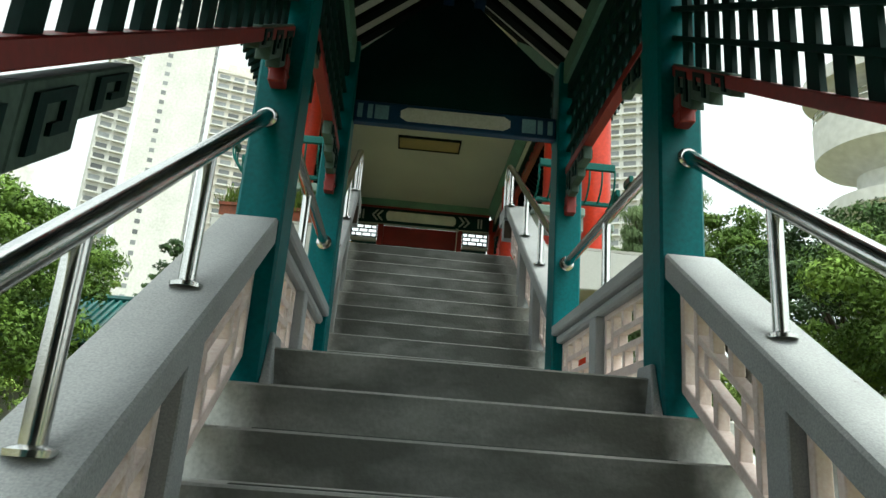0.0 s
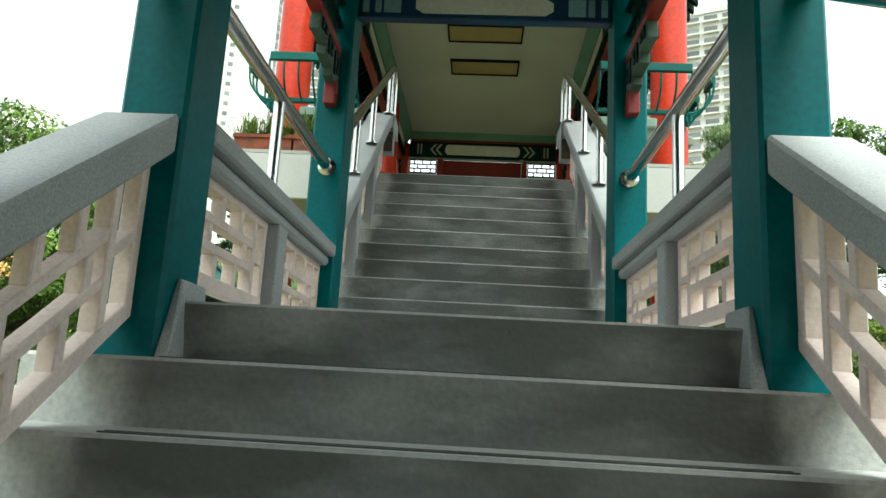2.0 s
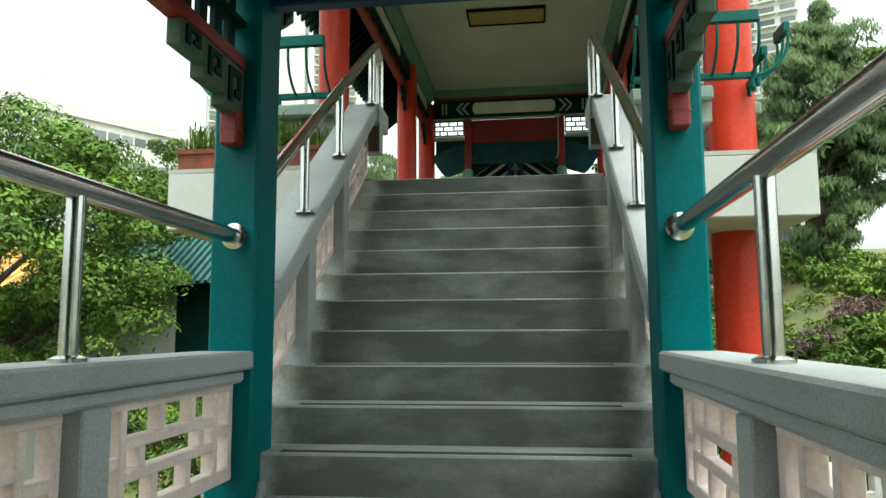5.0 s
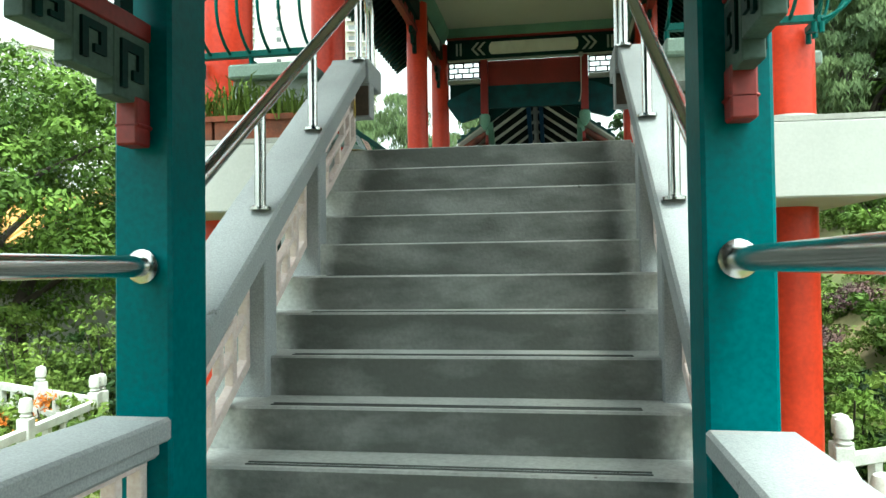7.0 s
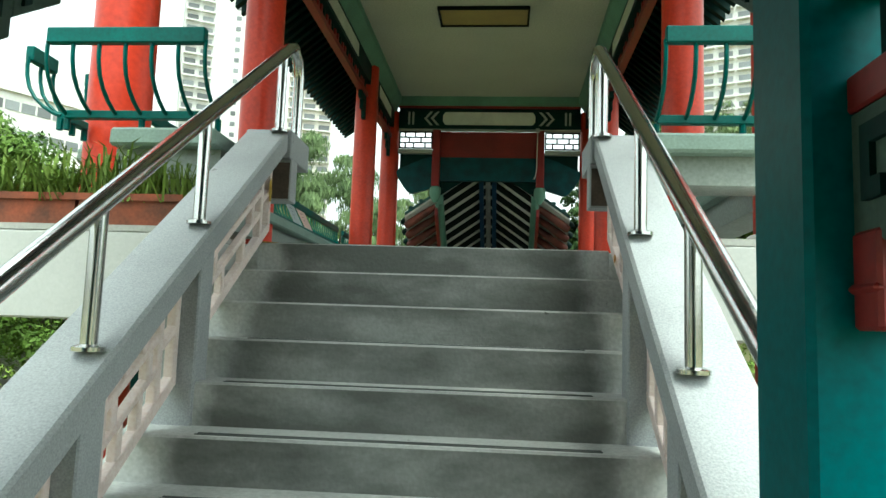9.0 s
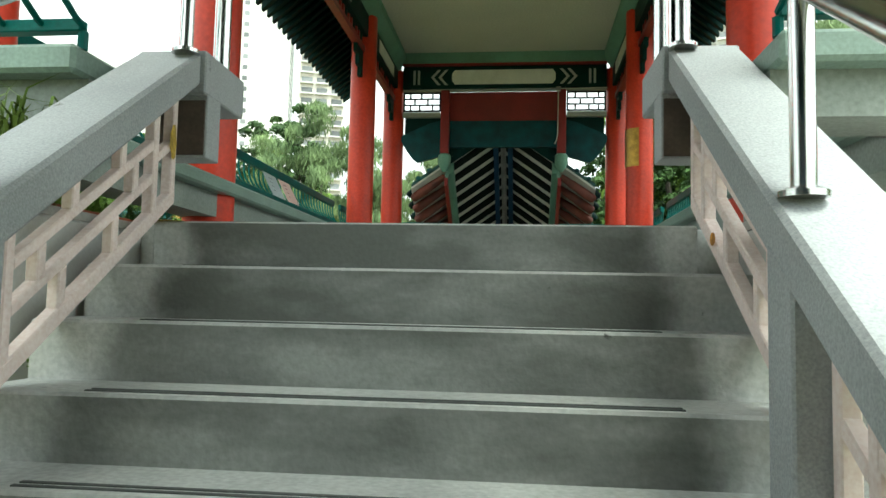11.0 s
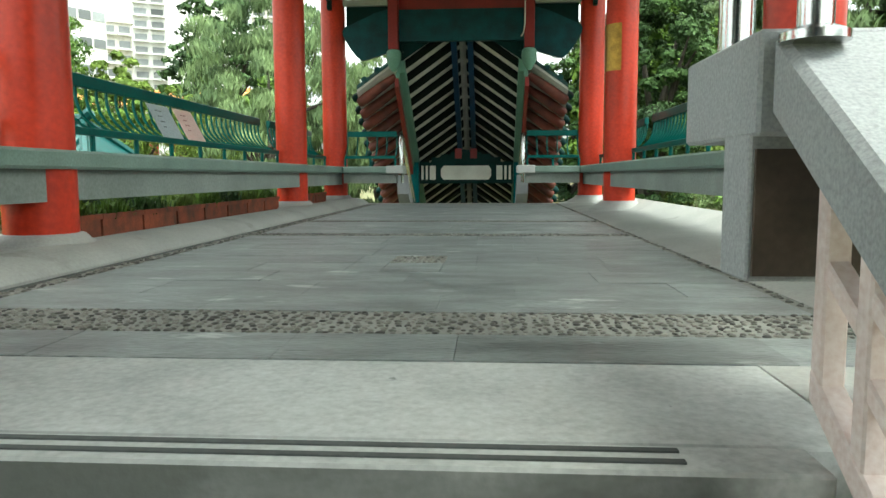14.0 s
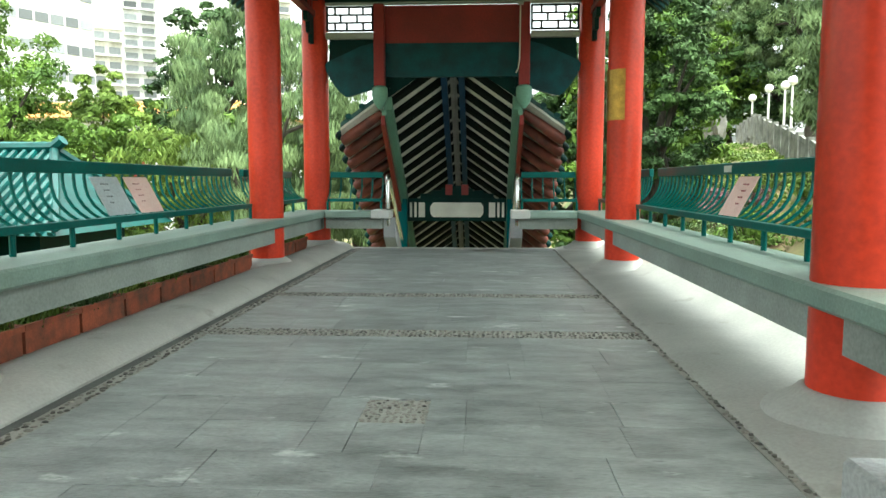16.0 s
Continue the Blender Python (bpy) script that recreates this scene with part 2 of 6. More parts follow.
# ---- building helpers ----
def hexa(bm, p):
    """A solid from eight corners: four below, four above, both counter-clockwise."""
    v = [bm.verts.new(q) for q in p]
    for f in ((3, 2, 1, 0), (4, 5, 6, 7), (0, 1, 5, 4), (1, 2, 6, 5), (2, 3, 7, 6), (3, 0, 4, 7)):
        bm.faces.new([v[i] for i in f])
    return v


def box(bm, x0, x1, y0, y1, z0, z1):
    return hexa(bm, [(x0, y0, z0), (x1, y0, z0), (x1, y1, z0), (x0, y1, z0), (x0, y0, z1), (x1, y0, z1), (x1, y1, z1), (x0, y1, z1)])


def ramp(bm, x0, x1, ya, za, yb, zb, h):
    """A bar that runs from (ya, za) to (yb, zb), its lower edge, with upright height h."""
    return hexa(bm, [(x0, ya, za), (x1, ya, za), (x1, yb, zb), (x0, yb, zb), (x0, ya, za + h), (x1, ya, za + h), (x1, yb, zb + h), (x0, yb, zb + h)])


def tube(bm, pts, r, seg=14):
    pts = [Vector(p) for p in pts]
    rings = []
    for i, p in enumerate(pts):
        d = ((pts[min(i + 1, len(pts) - 1)] - p).normalized() + (p - pts[max(i - 1, 0)]).normalized()).normalized()
        a = d.orthogonal().normalized() if not rings else (rings[-1][1] - d * rings[-1][1].dot(d)).normalized()
        c = d.cross(a)
        rr = r[i] if isinstance(r, (list, tuple)) else r
        rings.append(([bm.verts.new(p + (a * math.cos(k * 2 * math.pi / seg) + c * math.sin(k * 2 * math.pi / seg)) * rr) for k in range(seg)], a))
    for (r0, _), (r1, _) in zip(rings, rings[1:]):
        for k in range(seg):
            bm.faces.new((r0[k], r0[(k + 1) % seg], r1[(k + 1) % seg], r1[k]))
    bm.faces.new(rings[0][0][::-1])
    bm.faces.new(rings[-1][0])


def lathe(bm, x, y, profile, seg=24):
    tube(bm, [(x, y, z) for _, z in profile], [r for r, _ in profile], seg)


def wm(o):
    return o.matrix_basis if o.parent is None else wm(o.parent) @ o.matrix_parent_inverse @ o.matrix_basis


def mesh_of(name, bm, material, smooth=False, bevel=0.0):
    if bevel:
        bmesh.ops.bevel(bm, geom=[e for e in bm.edges], offset=bevel, segments=1, affect="EDGES", clamp_overlap=True)
    bmesh.ops.recalc_face_normals(bm, faces=bm.faces)
    me = bpy.data.meshes.new(name)
    bm.to_mesh(me)
    bm.free()
    me.materials.append(material)
    if smooth:
        me.shade_smooth()
        me.set_sharp_from_angle(angle=radians(40))
    return me


def part(name, bm, material, parent, label="", smooth=False, bevel=0.0):
    """One mesh, in world measures, under a thing or a part."""
    me = bm if isinstance(bm, bpy.types.Mesh) else mesh_of(name, bm, material, smooth, bevel)
    ob = new(name, me)
    if parent is not None:
        ob.parent = parent
        ob.matrix_parent_inverse = wm(parent).inverted()
    if label:
        tagged(ob, label)
    return ob


def thing(name, at, label, category, group="", kind=""):
    ob = new(name)
    ob.empty_display_size = 0.1
    ob.location = at
    return tagged(ob, label, category, group, kind)


def structure(name, bm, material, label, category, smooth=False, bevel=0.0):
    return tagged(part(name, bm, material, None, "", smooth, bevel), label, category, "", "structure")


def shift(ob, d):
    return copy_thing(ob, Matrix.Translation(Vector(ob.location) + Vector(d)))


NB = bmesh.new

# ---- plan ----
RISE, TREAD = 0.17, 0.2537
SLOPE = RISE / TREAD
LZ, LY0, LY1 = 1.995, 2.96, 5.19        # landing: level, lower edge, foot of the upper flight
TZ, TY = 3.865, 7.73                    # pavilion floor and the nosing of the top step
GZ = LZ - 10 * RISE                     # ground
PX = 0.91                               # middle line of the lower posts
PB = 0.955                              # middle line of the upper flight's parapets
XB = -0.07                              # axis of the upper flight and the pavilion
COLX, COLR, COLY = 1.97, 0.185, (8.0, 10.4, 15.36, 17.85)
CEIL = 8.0
FLOOR_END = 18.1
SLAB_Y, SLAB_W = 7.15, 2.28
BT = TZ + 0.58                          # bench tops


def nose(y):
    """Height of the stair's nosing line, of the landing, or of the floor."""
    if y < LY0:
        return LZ - (LY0 - y) * SLOPE
    if y < LY1 - 0.25:
        return LZ
    return min(LZ + RISE + (y - LY1) * SLOPE, TZ)

# ---- ground and stairs ----
bm = NB()
bmesh.ops.create_grid(bm, x_segments=60, y_segments=60, size=400)
for v in bm.verts:
    r = max(0.0, math.hypot(v.co.x, v.co.y - 10) - 30)
    v.co.z = GZ - 0.02 + noise.noise(v.co * 0.05) * min(r * 0.03, 1.0) + max(0.0, v.co.x - 40) * 0.10
structure("ground", bm, SOIL, "garden ground of soil, grass and low plants", "ground", smooth=True)
bm = NB()
box(bm, -1.6, 1.6, -6, 0.66, GZ - 0.1, GZ + 0.002)
structure("pavement", bm, KERB, "grey concrete path at the foot of the stair", "pavement")


def flight(name, y_first, z_first, count, label, w=0.88):
    st = thing(name, (0, y_first, z_first - RISE), label, "stairs", "", "structure")
    for i in range(count):
        y, z = y_first + i * TREAD, z_first + i * RISE
        last = i == count - 1
        b = NB()
        box(b, -w, w, y, y + TREAD + (0.0 if last else 0.03), z - RISE - 0.12, z)
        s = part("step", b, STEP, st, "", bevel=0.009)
        b = NB()
        for k in (0.035, 0.065):
            box(b, -0.74, 0.72, y + k, y + k + 0.012, z - 0.004, z + 0.0035)
        part("anti_slip_strip", b, GROUT, s, "dark anti-slip line on the tread")
    b = NB()
    ya, yb = y_first, y_first + count * TREAD
    hexa(b, [(-0.8, ya + 0.1, z_first - 0.42), (0.8, ya + 0.1, z_first - 0.42), (0.8, yb, z_first - 0.42 + count * RISE), (-0.8, yb, z_first - 0.42 + count * RISE),
             (-0.8, ya + 0.1, z_first - 0.2), (0.8, ya + 0.1, z_first - 0.2), (0.8, yb, z_first - 0.2 + (count - 0.6) * RISE), (-0.8, yb, z_first - 0.2 + (count - 0.6) * RISE)])
    part("soffit", b, WHITEC, st)
    return st


flight("stair_lower", LY0 - 9 * TREAD, LZ - 9 * RISE, 9, "worn grey cement stair with light painted onto its ends", 1.08)
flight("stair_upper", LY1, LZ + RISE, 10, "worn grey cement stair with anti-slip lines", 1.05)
bm = NB()
box(bm, -1.02, 1.02, LY0, LY1 + 0.02, LZ - 0.22, LZ)
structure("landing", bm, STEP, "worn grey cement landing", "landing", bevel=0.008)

# ---- parapets ----
CT = 0.59                               # coping top over the nosing line
up = lambda q: LZ + RISE + (q - LY1) * SLOPE
MARK = set(bpy.data.objects)


def span(sx, a, c):
    """The x range between two distances from the stair's axis, on one side."""
    return sorted((sx * a, sx * c))


for sx, side in ((-1, "west"), (1, "east")):
    par = thing("parapet_" + side, (sx * PX, LY0, LZ), "grey painted concrete parapet with pale pink lattice panels", "parapet", "", "structure")
    b = NB()
    y0, y1 = 0.5, LY0 - 0.09
    ramp(b, *span(sx, 0.825, 1.06), y0, nose(y0) + CT - 0.12, y1, nose(y1) + CT - 0.12, 0.12)
    part("coping", b, COPING, par, bevel=0.010)
    b = NB()
    box(b, *span(sx, 0.805, 1.05), LY0 + 0.13, LY1 - 0.12, LZ + CT - 0.068, LZ + CT + 0.006)
    part("coping", b, COPING, par, bevel=0.010)
    b = NB()
    box(b, *span(sx, 0.842, 1.02), LY0 + 0.13, LY1 - 0.122, LZ + CT - 0.122, LZ + CT - 0.066)
    part("coping_moulding", b, COPING, par, bevel=0.014)
    b = NB()
    ramp(b, *span(sx, 1.085, 1.14), 0.6, nose(0.6) - 0.5, LY0 - 0.1, nose(LY0 - 0.1) - 0.5, 0.33)
    part("stringer", b, WHITEC, par)
    for y in (1.30, 2.045):
        b = NB()
        ramp(b, *span(sx, 0.838, 1.03), y - 0.065, nose(y - 0.065) - 0.2, y + 0.065, nose(y + 0.065) - 0.2, 0.675)
        part("mullion", b, COPING, par, bevel=0.006)
    b = NB()
    box(b, *span(sx, 0.836, 1.0), 4.0, 4.135, LZ - 0.002, LZ + CT - 0.12)
    part("mullion", b, COPING, par, bevel=0.006)
for sx, side in ((-1, "west"), (1, "east")):
    par = thing("parapet_upper_" + side, (sx * PB, LY1, LZ), "grey painted concrete parapet with pale pink lattice panels and a level end", "parapet", "", "structure")
    ys = 7.86
    zs = TZ + 0.665 - 0.135
    y0 = LY1 + 0.121
    b = NB()
    za = zs - (ys - y0) * SLOPE
    hexa(b, [(sx * q, y, z + h) for h in (0.0, 0.135) for q, y, z in ((0.812, y0, za), (1.07, y0, za), (1.115, ys, zs), (0.868, ys, zs))])
    part("coping", b, COPING, par, bevel=0.012)
    b = NB()
    box(b, *span(sx, 0.848, 1.117), ys - 0.002, 8.25, zs - 0.03, zs + 0.137)
    part("coping", b, COPING, par, bevel=0.006)
    b = NB()
    box(b, *span(sx, 0.85, 1.09), 7.89, 8.015, TZ + 0.26, zs - 0.02)
    part("newel", b, COPING, par, "hanging end block with a bare brown face", bevel=0.004)
    b = NB()
    box(b, *span(sx, 0.858, 1.06), 7.882, 7.892, TZ + 0.27, zs - 0.05)
    part("newel_face", b, BROWNC, par, "bare brown cement face")
    b = NB()
    ramp(b, *span(sx, 1.055, 1.10), LY1 + 0.08, up(LY1 + 0.08) - 0.5, 7.0, up(7.0) - 0.5, 0.33)
    part("stringer", b, WHITEC, par)
    for y, q in ((5.96, 0.825), (6.76, 0.842)):
        b = NB()
        ramp(b, *span(sx, q, 1.06), y - 0.065, up(y - 0.065) - 0.2, y + 0.065, up(y + 0.065) - 0.2, 0.675)
        part("mullion", b, COPING, par, bevel=0.006)


def lattice(y0, y1, za, h, slope, x, t=0.027):
    """A thick pierced panel: end columns of two tall openings, three staggered rows between them."""
    w = 0.036
    pn = thing("lattice_panel", (x, y0, za), "pale pink concrete lattice panel under the parapet coping", "lattice", "lattice panels")
    zl = lambda y: za + (y - y0) * slope

    def bar(name, ya, yb, lo, hi, thin=0.0):
        b = NB()
        ramp(b, x - t + thin, x + t - thin, ya, zl(ya) + lo, yb, zl(yb) + lo, hi - lo)
        part(name, b, PINK, pn, bevel=0.004)
    bot, top = 0.055, h - 0.045
    bar("rail", y0, y1, 0.0, bot)
    bar("rail", y0, y1, top, h)
    ce = 0.095
    ia, ib = y0 + w + ce, y1 - w - ce
    for ya in (y0, y1 - w, ia, ib - w):
        bar("stile", ya, ya + w, bot - 0.004, top + 0.004, 0.001)
    m = (bot + top) / 2
    for ya in (y0 + w, ib):
        bar("crossbar", ya - 0.003, ya + ce + 0.003, m - 0.018, m + 0.018, 0.002)
    ia, ib = ia + w, ib - w
    r = (top - bot) / 3
    for k in (1, 2):
        bar("rail", ia - 0.003, ib + 0.003, bot + k * r - 0.018, bot + k * r + 0.018, 0.002)
    L = ib - ia
    for k, fr in enumerate(((0.30, 0.68), (0.16, 0.84), (0.36, 0.72))):
        lo, hi = bot + k * r + (0.016 if k else -0.004), bot + (k + 1) * r - (0.016 if k < 2 else -0.004)
        for f in fr if L > 0.3 else fr[:1] if k != 1 else (0.6,):
            ya = ia + f * L - w / 2
            bar("upright", ya, ya + w, lo, hi, 0.003)
    return pn


for x in (-0.916, 0.916):
    lattice(0.62, 1.233, nose(0.62), 0.475, SLOPE, x)
    lattice(1.367, 1.978, nose(1.367), 0.475, SLOPE, x)
    lattice(2.112, 2.868, nose(2.112), 0.475, SLOPE, x)
    lattice(LY0 + 0.145, 3.998, LZ + 0.082, 0.40, 0, x)
    lattice(4.137, LY1 - 0.122, LZ + 0.082, 0.40, 0, x)
for sx in (-1, 1):
    lattice(LY1 + 0.122, 5.893, up(LY1 + 0.122), 0.46, SLOPE, sx * 0.914, 0.021)
    lattice(6.027, 6.693, up(6.027), 0.46, SLOPE, sx * 0.93, 0.021)
    lattice(6.827, 7.84, up(6.827), 0.46, SLOPE, sx * 0.96, 0.021)

rs = thing("rust_stain", (0.934, 7.55, up(7.55) + 0.06), "small orange rust stain on the lattice panel", "stain")
b = NB()
bmesh.ops.create_uvsphere(b, u_segments=14, v_segments=8, radius=0.03, matrix=Matrix.Translation((0.9335, 7.55, up(7.55) + 0.06)) @ Matrix.Diagonal((0.05, 1.0, 0.7, 1.0)))
part("spot", b, RUST, rs, smooth=True)

YELLOWP = mat("yellow_paint_smear", (0.55, 0.36, 0.05), 0.7, var=0.3, scale=30)
for at, sz, lab in (((-0.935, 7.80, TZ + 0.30), (0.04, 0.6, 1.5), "smear of yellow paint on the lattice panel"), ((-0.93, 7.76, TZ + 0.001), (1.6, 0.8, 0.05), "smear of yellow paint on the step edge")):
    ys_ = thing("paint_smear", at, lab, "stain")
    b = NB()
    bmesh.ops.create_uvsphere(b, u_segments=14, v_segments=8, radius=0.045, matrix=Matrix.Translation(at) @ Matrix.Diagonal((*sz, 1.0)))
    for v in b.verts:
        v.co += (v.co - Vector(at)) * 0.5 * noise.noise(v.co * 30)
    part("smear", b, YELLOWP, ys_, smooth=True)

# ---- steel handrails ----
for sx in (-1, 1):
    x = sx * 0.94

    def rail_post(parent, y, z0, z1):
        b = NB()
        lathe(b, x, y, [(0.026, z0), (0.026, z1)], 16)
        p = part("post", b, STEEL, parent, smooth=True)
        b = NB()
        lathe(b, x, y, [(0.05, z0 - 0.001), (0.05, z0 + 0.012), (0.032, z0 + 0.02)], 20)
        part("flange", b, STEEL, p, smooth=True)

    H = 0.46
    hr = thing("handrail", (x, 1.0, nose(1.0) + 0.6), "polished stainless steel handrail on the sloping parapet", "handrail", "handrails")
    b = NB()
    y0, y1 = 0.3, LY0 - 0.10
    tube(b, [(x, y0, nose(y0) + CT + H), (x, y1 - 0.05, nose(y1 - 0.05) + CT + H), (x, y1, nose(y1) + CT + H)], 0.034)
    part("rail", b, STEEL, hr, smooth=True)
    b = NB()
    tube(b, [(x, LY0 - 0.088, nose(LY0 - 0.1) + CT + H), (x, LY0 - 0.1, nose(LY0 - 0.1) + CT + H), (x, LY0 - 0.11, nose(LY0 - 0.1) + CT + H)], [0.048, 0.048, 0.038], 20)
    part("wall_flange", b, STEEL, hr, smooth=True)
    for y in (0.70, 1.42, 2.165):
        rail_post(hr, y, nose(y) + CT - 0.003, nose(y) + CT + H)
    x = sx * 0.902
    hr = thing("handrail", (x, 4.1, LZ + 0.61), "level stainless steel handrail over the landing parapet", "handrail", "handrails")
    b = NB()
    tube(b, [(x, LY0 + 0.10, LZ + 1.072), (x, LY1 - 0.12, LZ + 1.072)], 0.034)
    part("rail", b, STEEL, hr, smooth=True)
    for y, s in ((LY0 + 0.105, 1), (LY1 - 0.122, -1)):
        b = NB()
        tube(b, [(x, y, LZ + 1.072), (x, y + s * 0.012, LZ + 1.072), (x, y + s * 0.02, LZ + 1.072)], [0.055, 0.055, 0.036], 20)
        part("wall_flange", b, STEEL, hr, smooth=True)
    rail_post(hr, 4.02, LZ + CT + 0.005, LZ + 1.072)
    x = sx * 0.905
    hr = thing("handrail", (x, 6.0, up(6.0) + 0.6), "polished stainless steel handrail with a bent upper end", "handrail", "handrails")
    b = NB()
    ye, ze = 7.93, TZ + 0.665
    tube(b, [(x, LY1 + 0.10, up(LY1 + 0.09) + CT + H), (x, ye - 0.04, up(ye - 0.04) + CT + H), (x, ye + 0.06, up(ye) + CT + H + 0.02), (x, ye + 0.16, up(ye) + CT + H - 0.03),
             (x, ye + 0.2, up(ye) + CT + H - 0.12), (x, ye + 0.2, ze)], 0.034)
    part("rail", b, STEEL, hr, smooth=True)
    b = NB()
    zf = up(LY1 + 0.12) + CT + H
    tube(b, [(x, LY1 + 0.121, zf), (x, LY1 + 0.133, zf), (x, LY1 + 0.143, zf)], [0.048, 0.048, 0.038], 20)
    part("wall_flange", b, STEEL, hr, smooth=True)
    for y in (6.04, 6.79):
        rail_post(hr, y, up(y) + CT - 0.003, up(y) + CT + H)
    rail_post(hr, 7.8, up(7.8) + CT - 0.003, up(7.8) + CT + H)

# ---- teal posts with brackets, friezes and the stair's roof ----
def key_bracket(x, y, z, d, slope):
    """A stepped corbel with a fret pattern, on the post's face, growing along d."""
    br = thing("fret_bracket", (x, y, z), "grey-green carved fret bracket with a red pendant, fixed to the post", "bracket", "fret brackets")
    t = 0.03
    for k, (a, e, lo, hi) in enumerate(((0.0, 0.19, 0.0, 0.21), (0.19, 0.37, 0.05, 0.21), (0.37, 0.55, 0.11, 0.21))):
        b = NB()
        ya, yb = sorted((y + d * a, y + d * e))
        ramp(b, x - t, x + t, ya, z + lo + (ya - y) * slope, yb, z + lo + (yb - y) * slope, hi - lo)
        blk = part("block", b, FRETG, br, bevel=0.004)
        for sx in (-1, 1):
            b = NB()
            xs = x + sx * (t + 0.004)
            for (u0, u1, v0, v1) in ((0.15, 0.3, 0.15, 0.85), (0.3, 0.75, 0.7, 0.85), (0.6, 0.75, 0.3, 0.7), (0.45, 0.6, 0.3, 0.45)):
                p0, p1 = sorted((ya + (yb - ya) * u0, ya + (yb - ya) * u1))
                zz = z + lo + (p0 - y) * slope
                ramp(b, xs - 0.006, xs + 0.006, p0, zz + (hi - lo) * v0, p1, zz + (p1 - p0) * slope + (hi - lo) * v0, (hi - lo) * (v1 - v0))
            part("fret", b, TEALD, blk)
    b = NB()
    ya, yb = sorted((y + d * 0.005, y + d * 0.085))
    box(b, x - 0.036, x + 0.036, ya, yb, z - 0.13, z + 0.02)
    box(b, x - 0.042, x + 0.042, ya, yb + 0.006, z - 0.075, z - 0.06)
    part("pendant", b, REDD, br, "red pendant block", bevel=0.006)
    return br


def frieze(x, ya, yb, za, slope):
    """A hanging frieze of upright slats in two rows between red rails."""
    fr = thing("hanging_frieze", (x, ya, za), "hanging frieze of dark upright slats between red rails", "frieze", "hanging friezes")
    zl = lambda y: za + (y - ya) * slope
    for k, (lo, h, m) in enumerate(((0.0, 0.06, REDD), (0.19, 0.03, TEALD), (0.35, 0.03, TEALD), (0.51, 0.03, TEALD), (0.66, 0.36, TEALD))):
        b = NB()
        ramp(b, x - 0.035, x + 0.035, ya, za + lo, yb, zl(yb) + lo, h)
        part("rail", b, m, fr, bevel=0.004)
    n = int((yb - ya) / 0.13)
    for k in range(n):
        y = ya + 0.03 + k * (yb - ya - 0.03) / n
        b = NB()
        ramp(b, x - 0.011, x + 0.011, y, zl(y) + 0.058, y + 0.066, zl(y + 0.066) + 0.058, 0.61)
        part("slat", b, TEALD, fr)


for sx in (-1, 1):
    x = sx * PX
    for y, z in ((LY0 + 0.03, LZ), (LY1 - 0.0, LZ)):
        po = thing("square_post", (x, y, z), "square teal painted post on a grey base block", "post", "teal posts")
        b = NB()
        box(b, x - 0.1, x + 0.1, y - 0.12, y + 0.12, z - 0.19, z + 2.78)
        part("shaft", b, TEAL, po, bevel=0.012)
        b = NB()
        xi, xo = x - sx * 0.145, x - sx * 0.098
        q = sorted((xi, xo))
        p = sorted((xo - sx * 0.022, xo))
        hexa(b, [(q[0], y - 0.135, z - 0.19), (q[1], y - 0.135, z - 0.19), (q[1], y + 0.15, z - 0.19), (q[0], y + 0.15, z - 0.19),
                 (p[0], y - 0.04, z + 0.06), (p[1], y - 0.04, z + 0.06), (p[1], y + 0.13, z + 0.06), (p[0], y + 0.13, z + 0.06)])
        part("base_block", b, COPING, po, bevel=0.006)
    y1, y2 = LY0 + 0.03, LY1
    key_bracket(x, y1 - 0.12, LZ + 1.25, -1, SLOPE)
    key_bracket(x, y1 + 0.12, LZ + 1.58, 1, 0)
    key_bracket(x, y2 - 0.12, LZ + 1.58, -1, 0)
    key_bracket(x, y2 + 0.12, LZ + 1.975, 1, SLOPE)
    frieze(x, y2 + 0.12, 7.55, LZ + 2.185, SLOPE)
    key_bracket(x, 0.82, nose(0.82) + 1.22, 1, SLOPE)
    frieze(x, 0.82, y1 - 0.12, nose(0.82) + 1.45, SLOPE)
    frieze(x, y1 + 0.12, y2 - 0.12, LZ + 1.79, 0)
    # foot post of the lower flight
    po = thing("square_post", (x, 0.7, GZ), "square teal painted post at the foot of the stair", "post", "teal posts")
    b = NB()
    box(b, x - 0.1, x + 0.1, 0.6, 0.8, GZ, GZ + 2.9)
    part("shaft", b, TEAL, po, bevel=0.012)


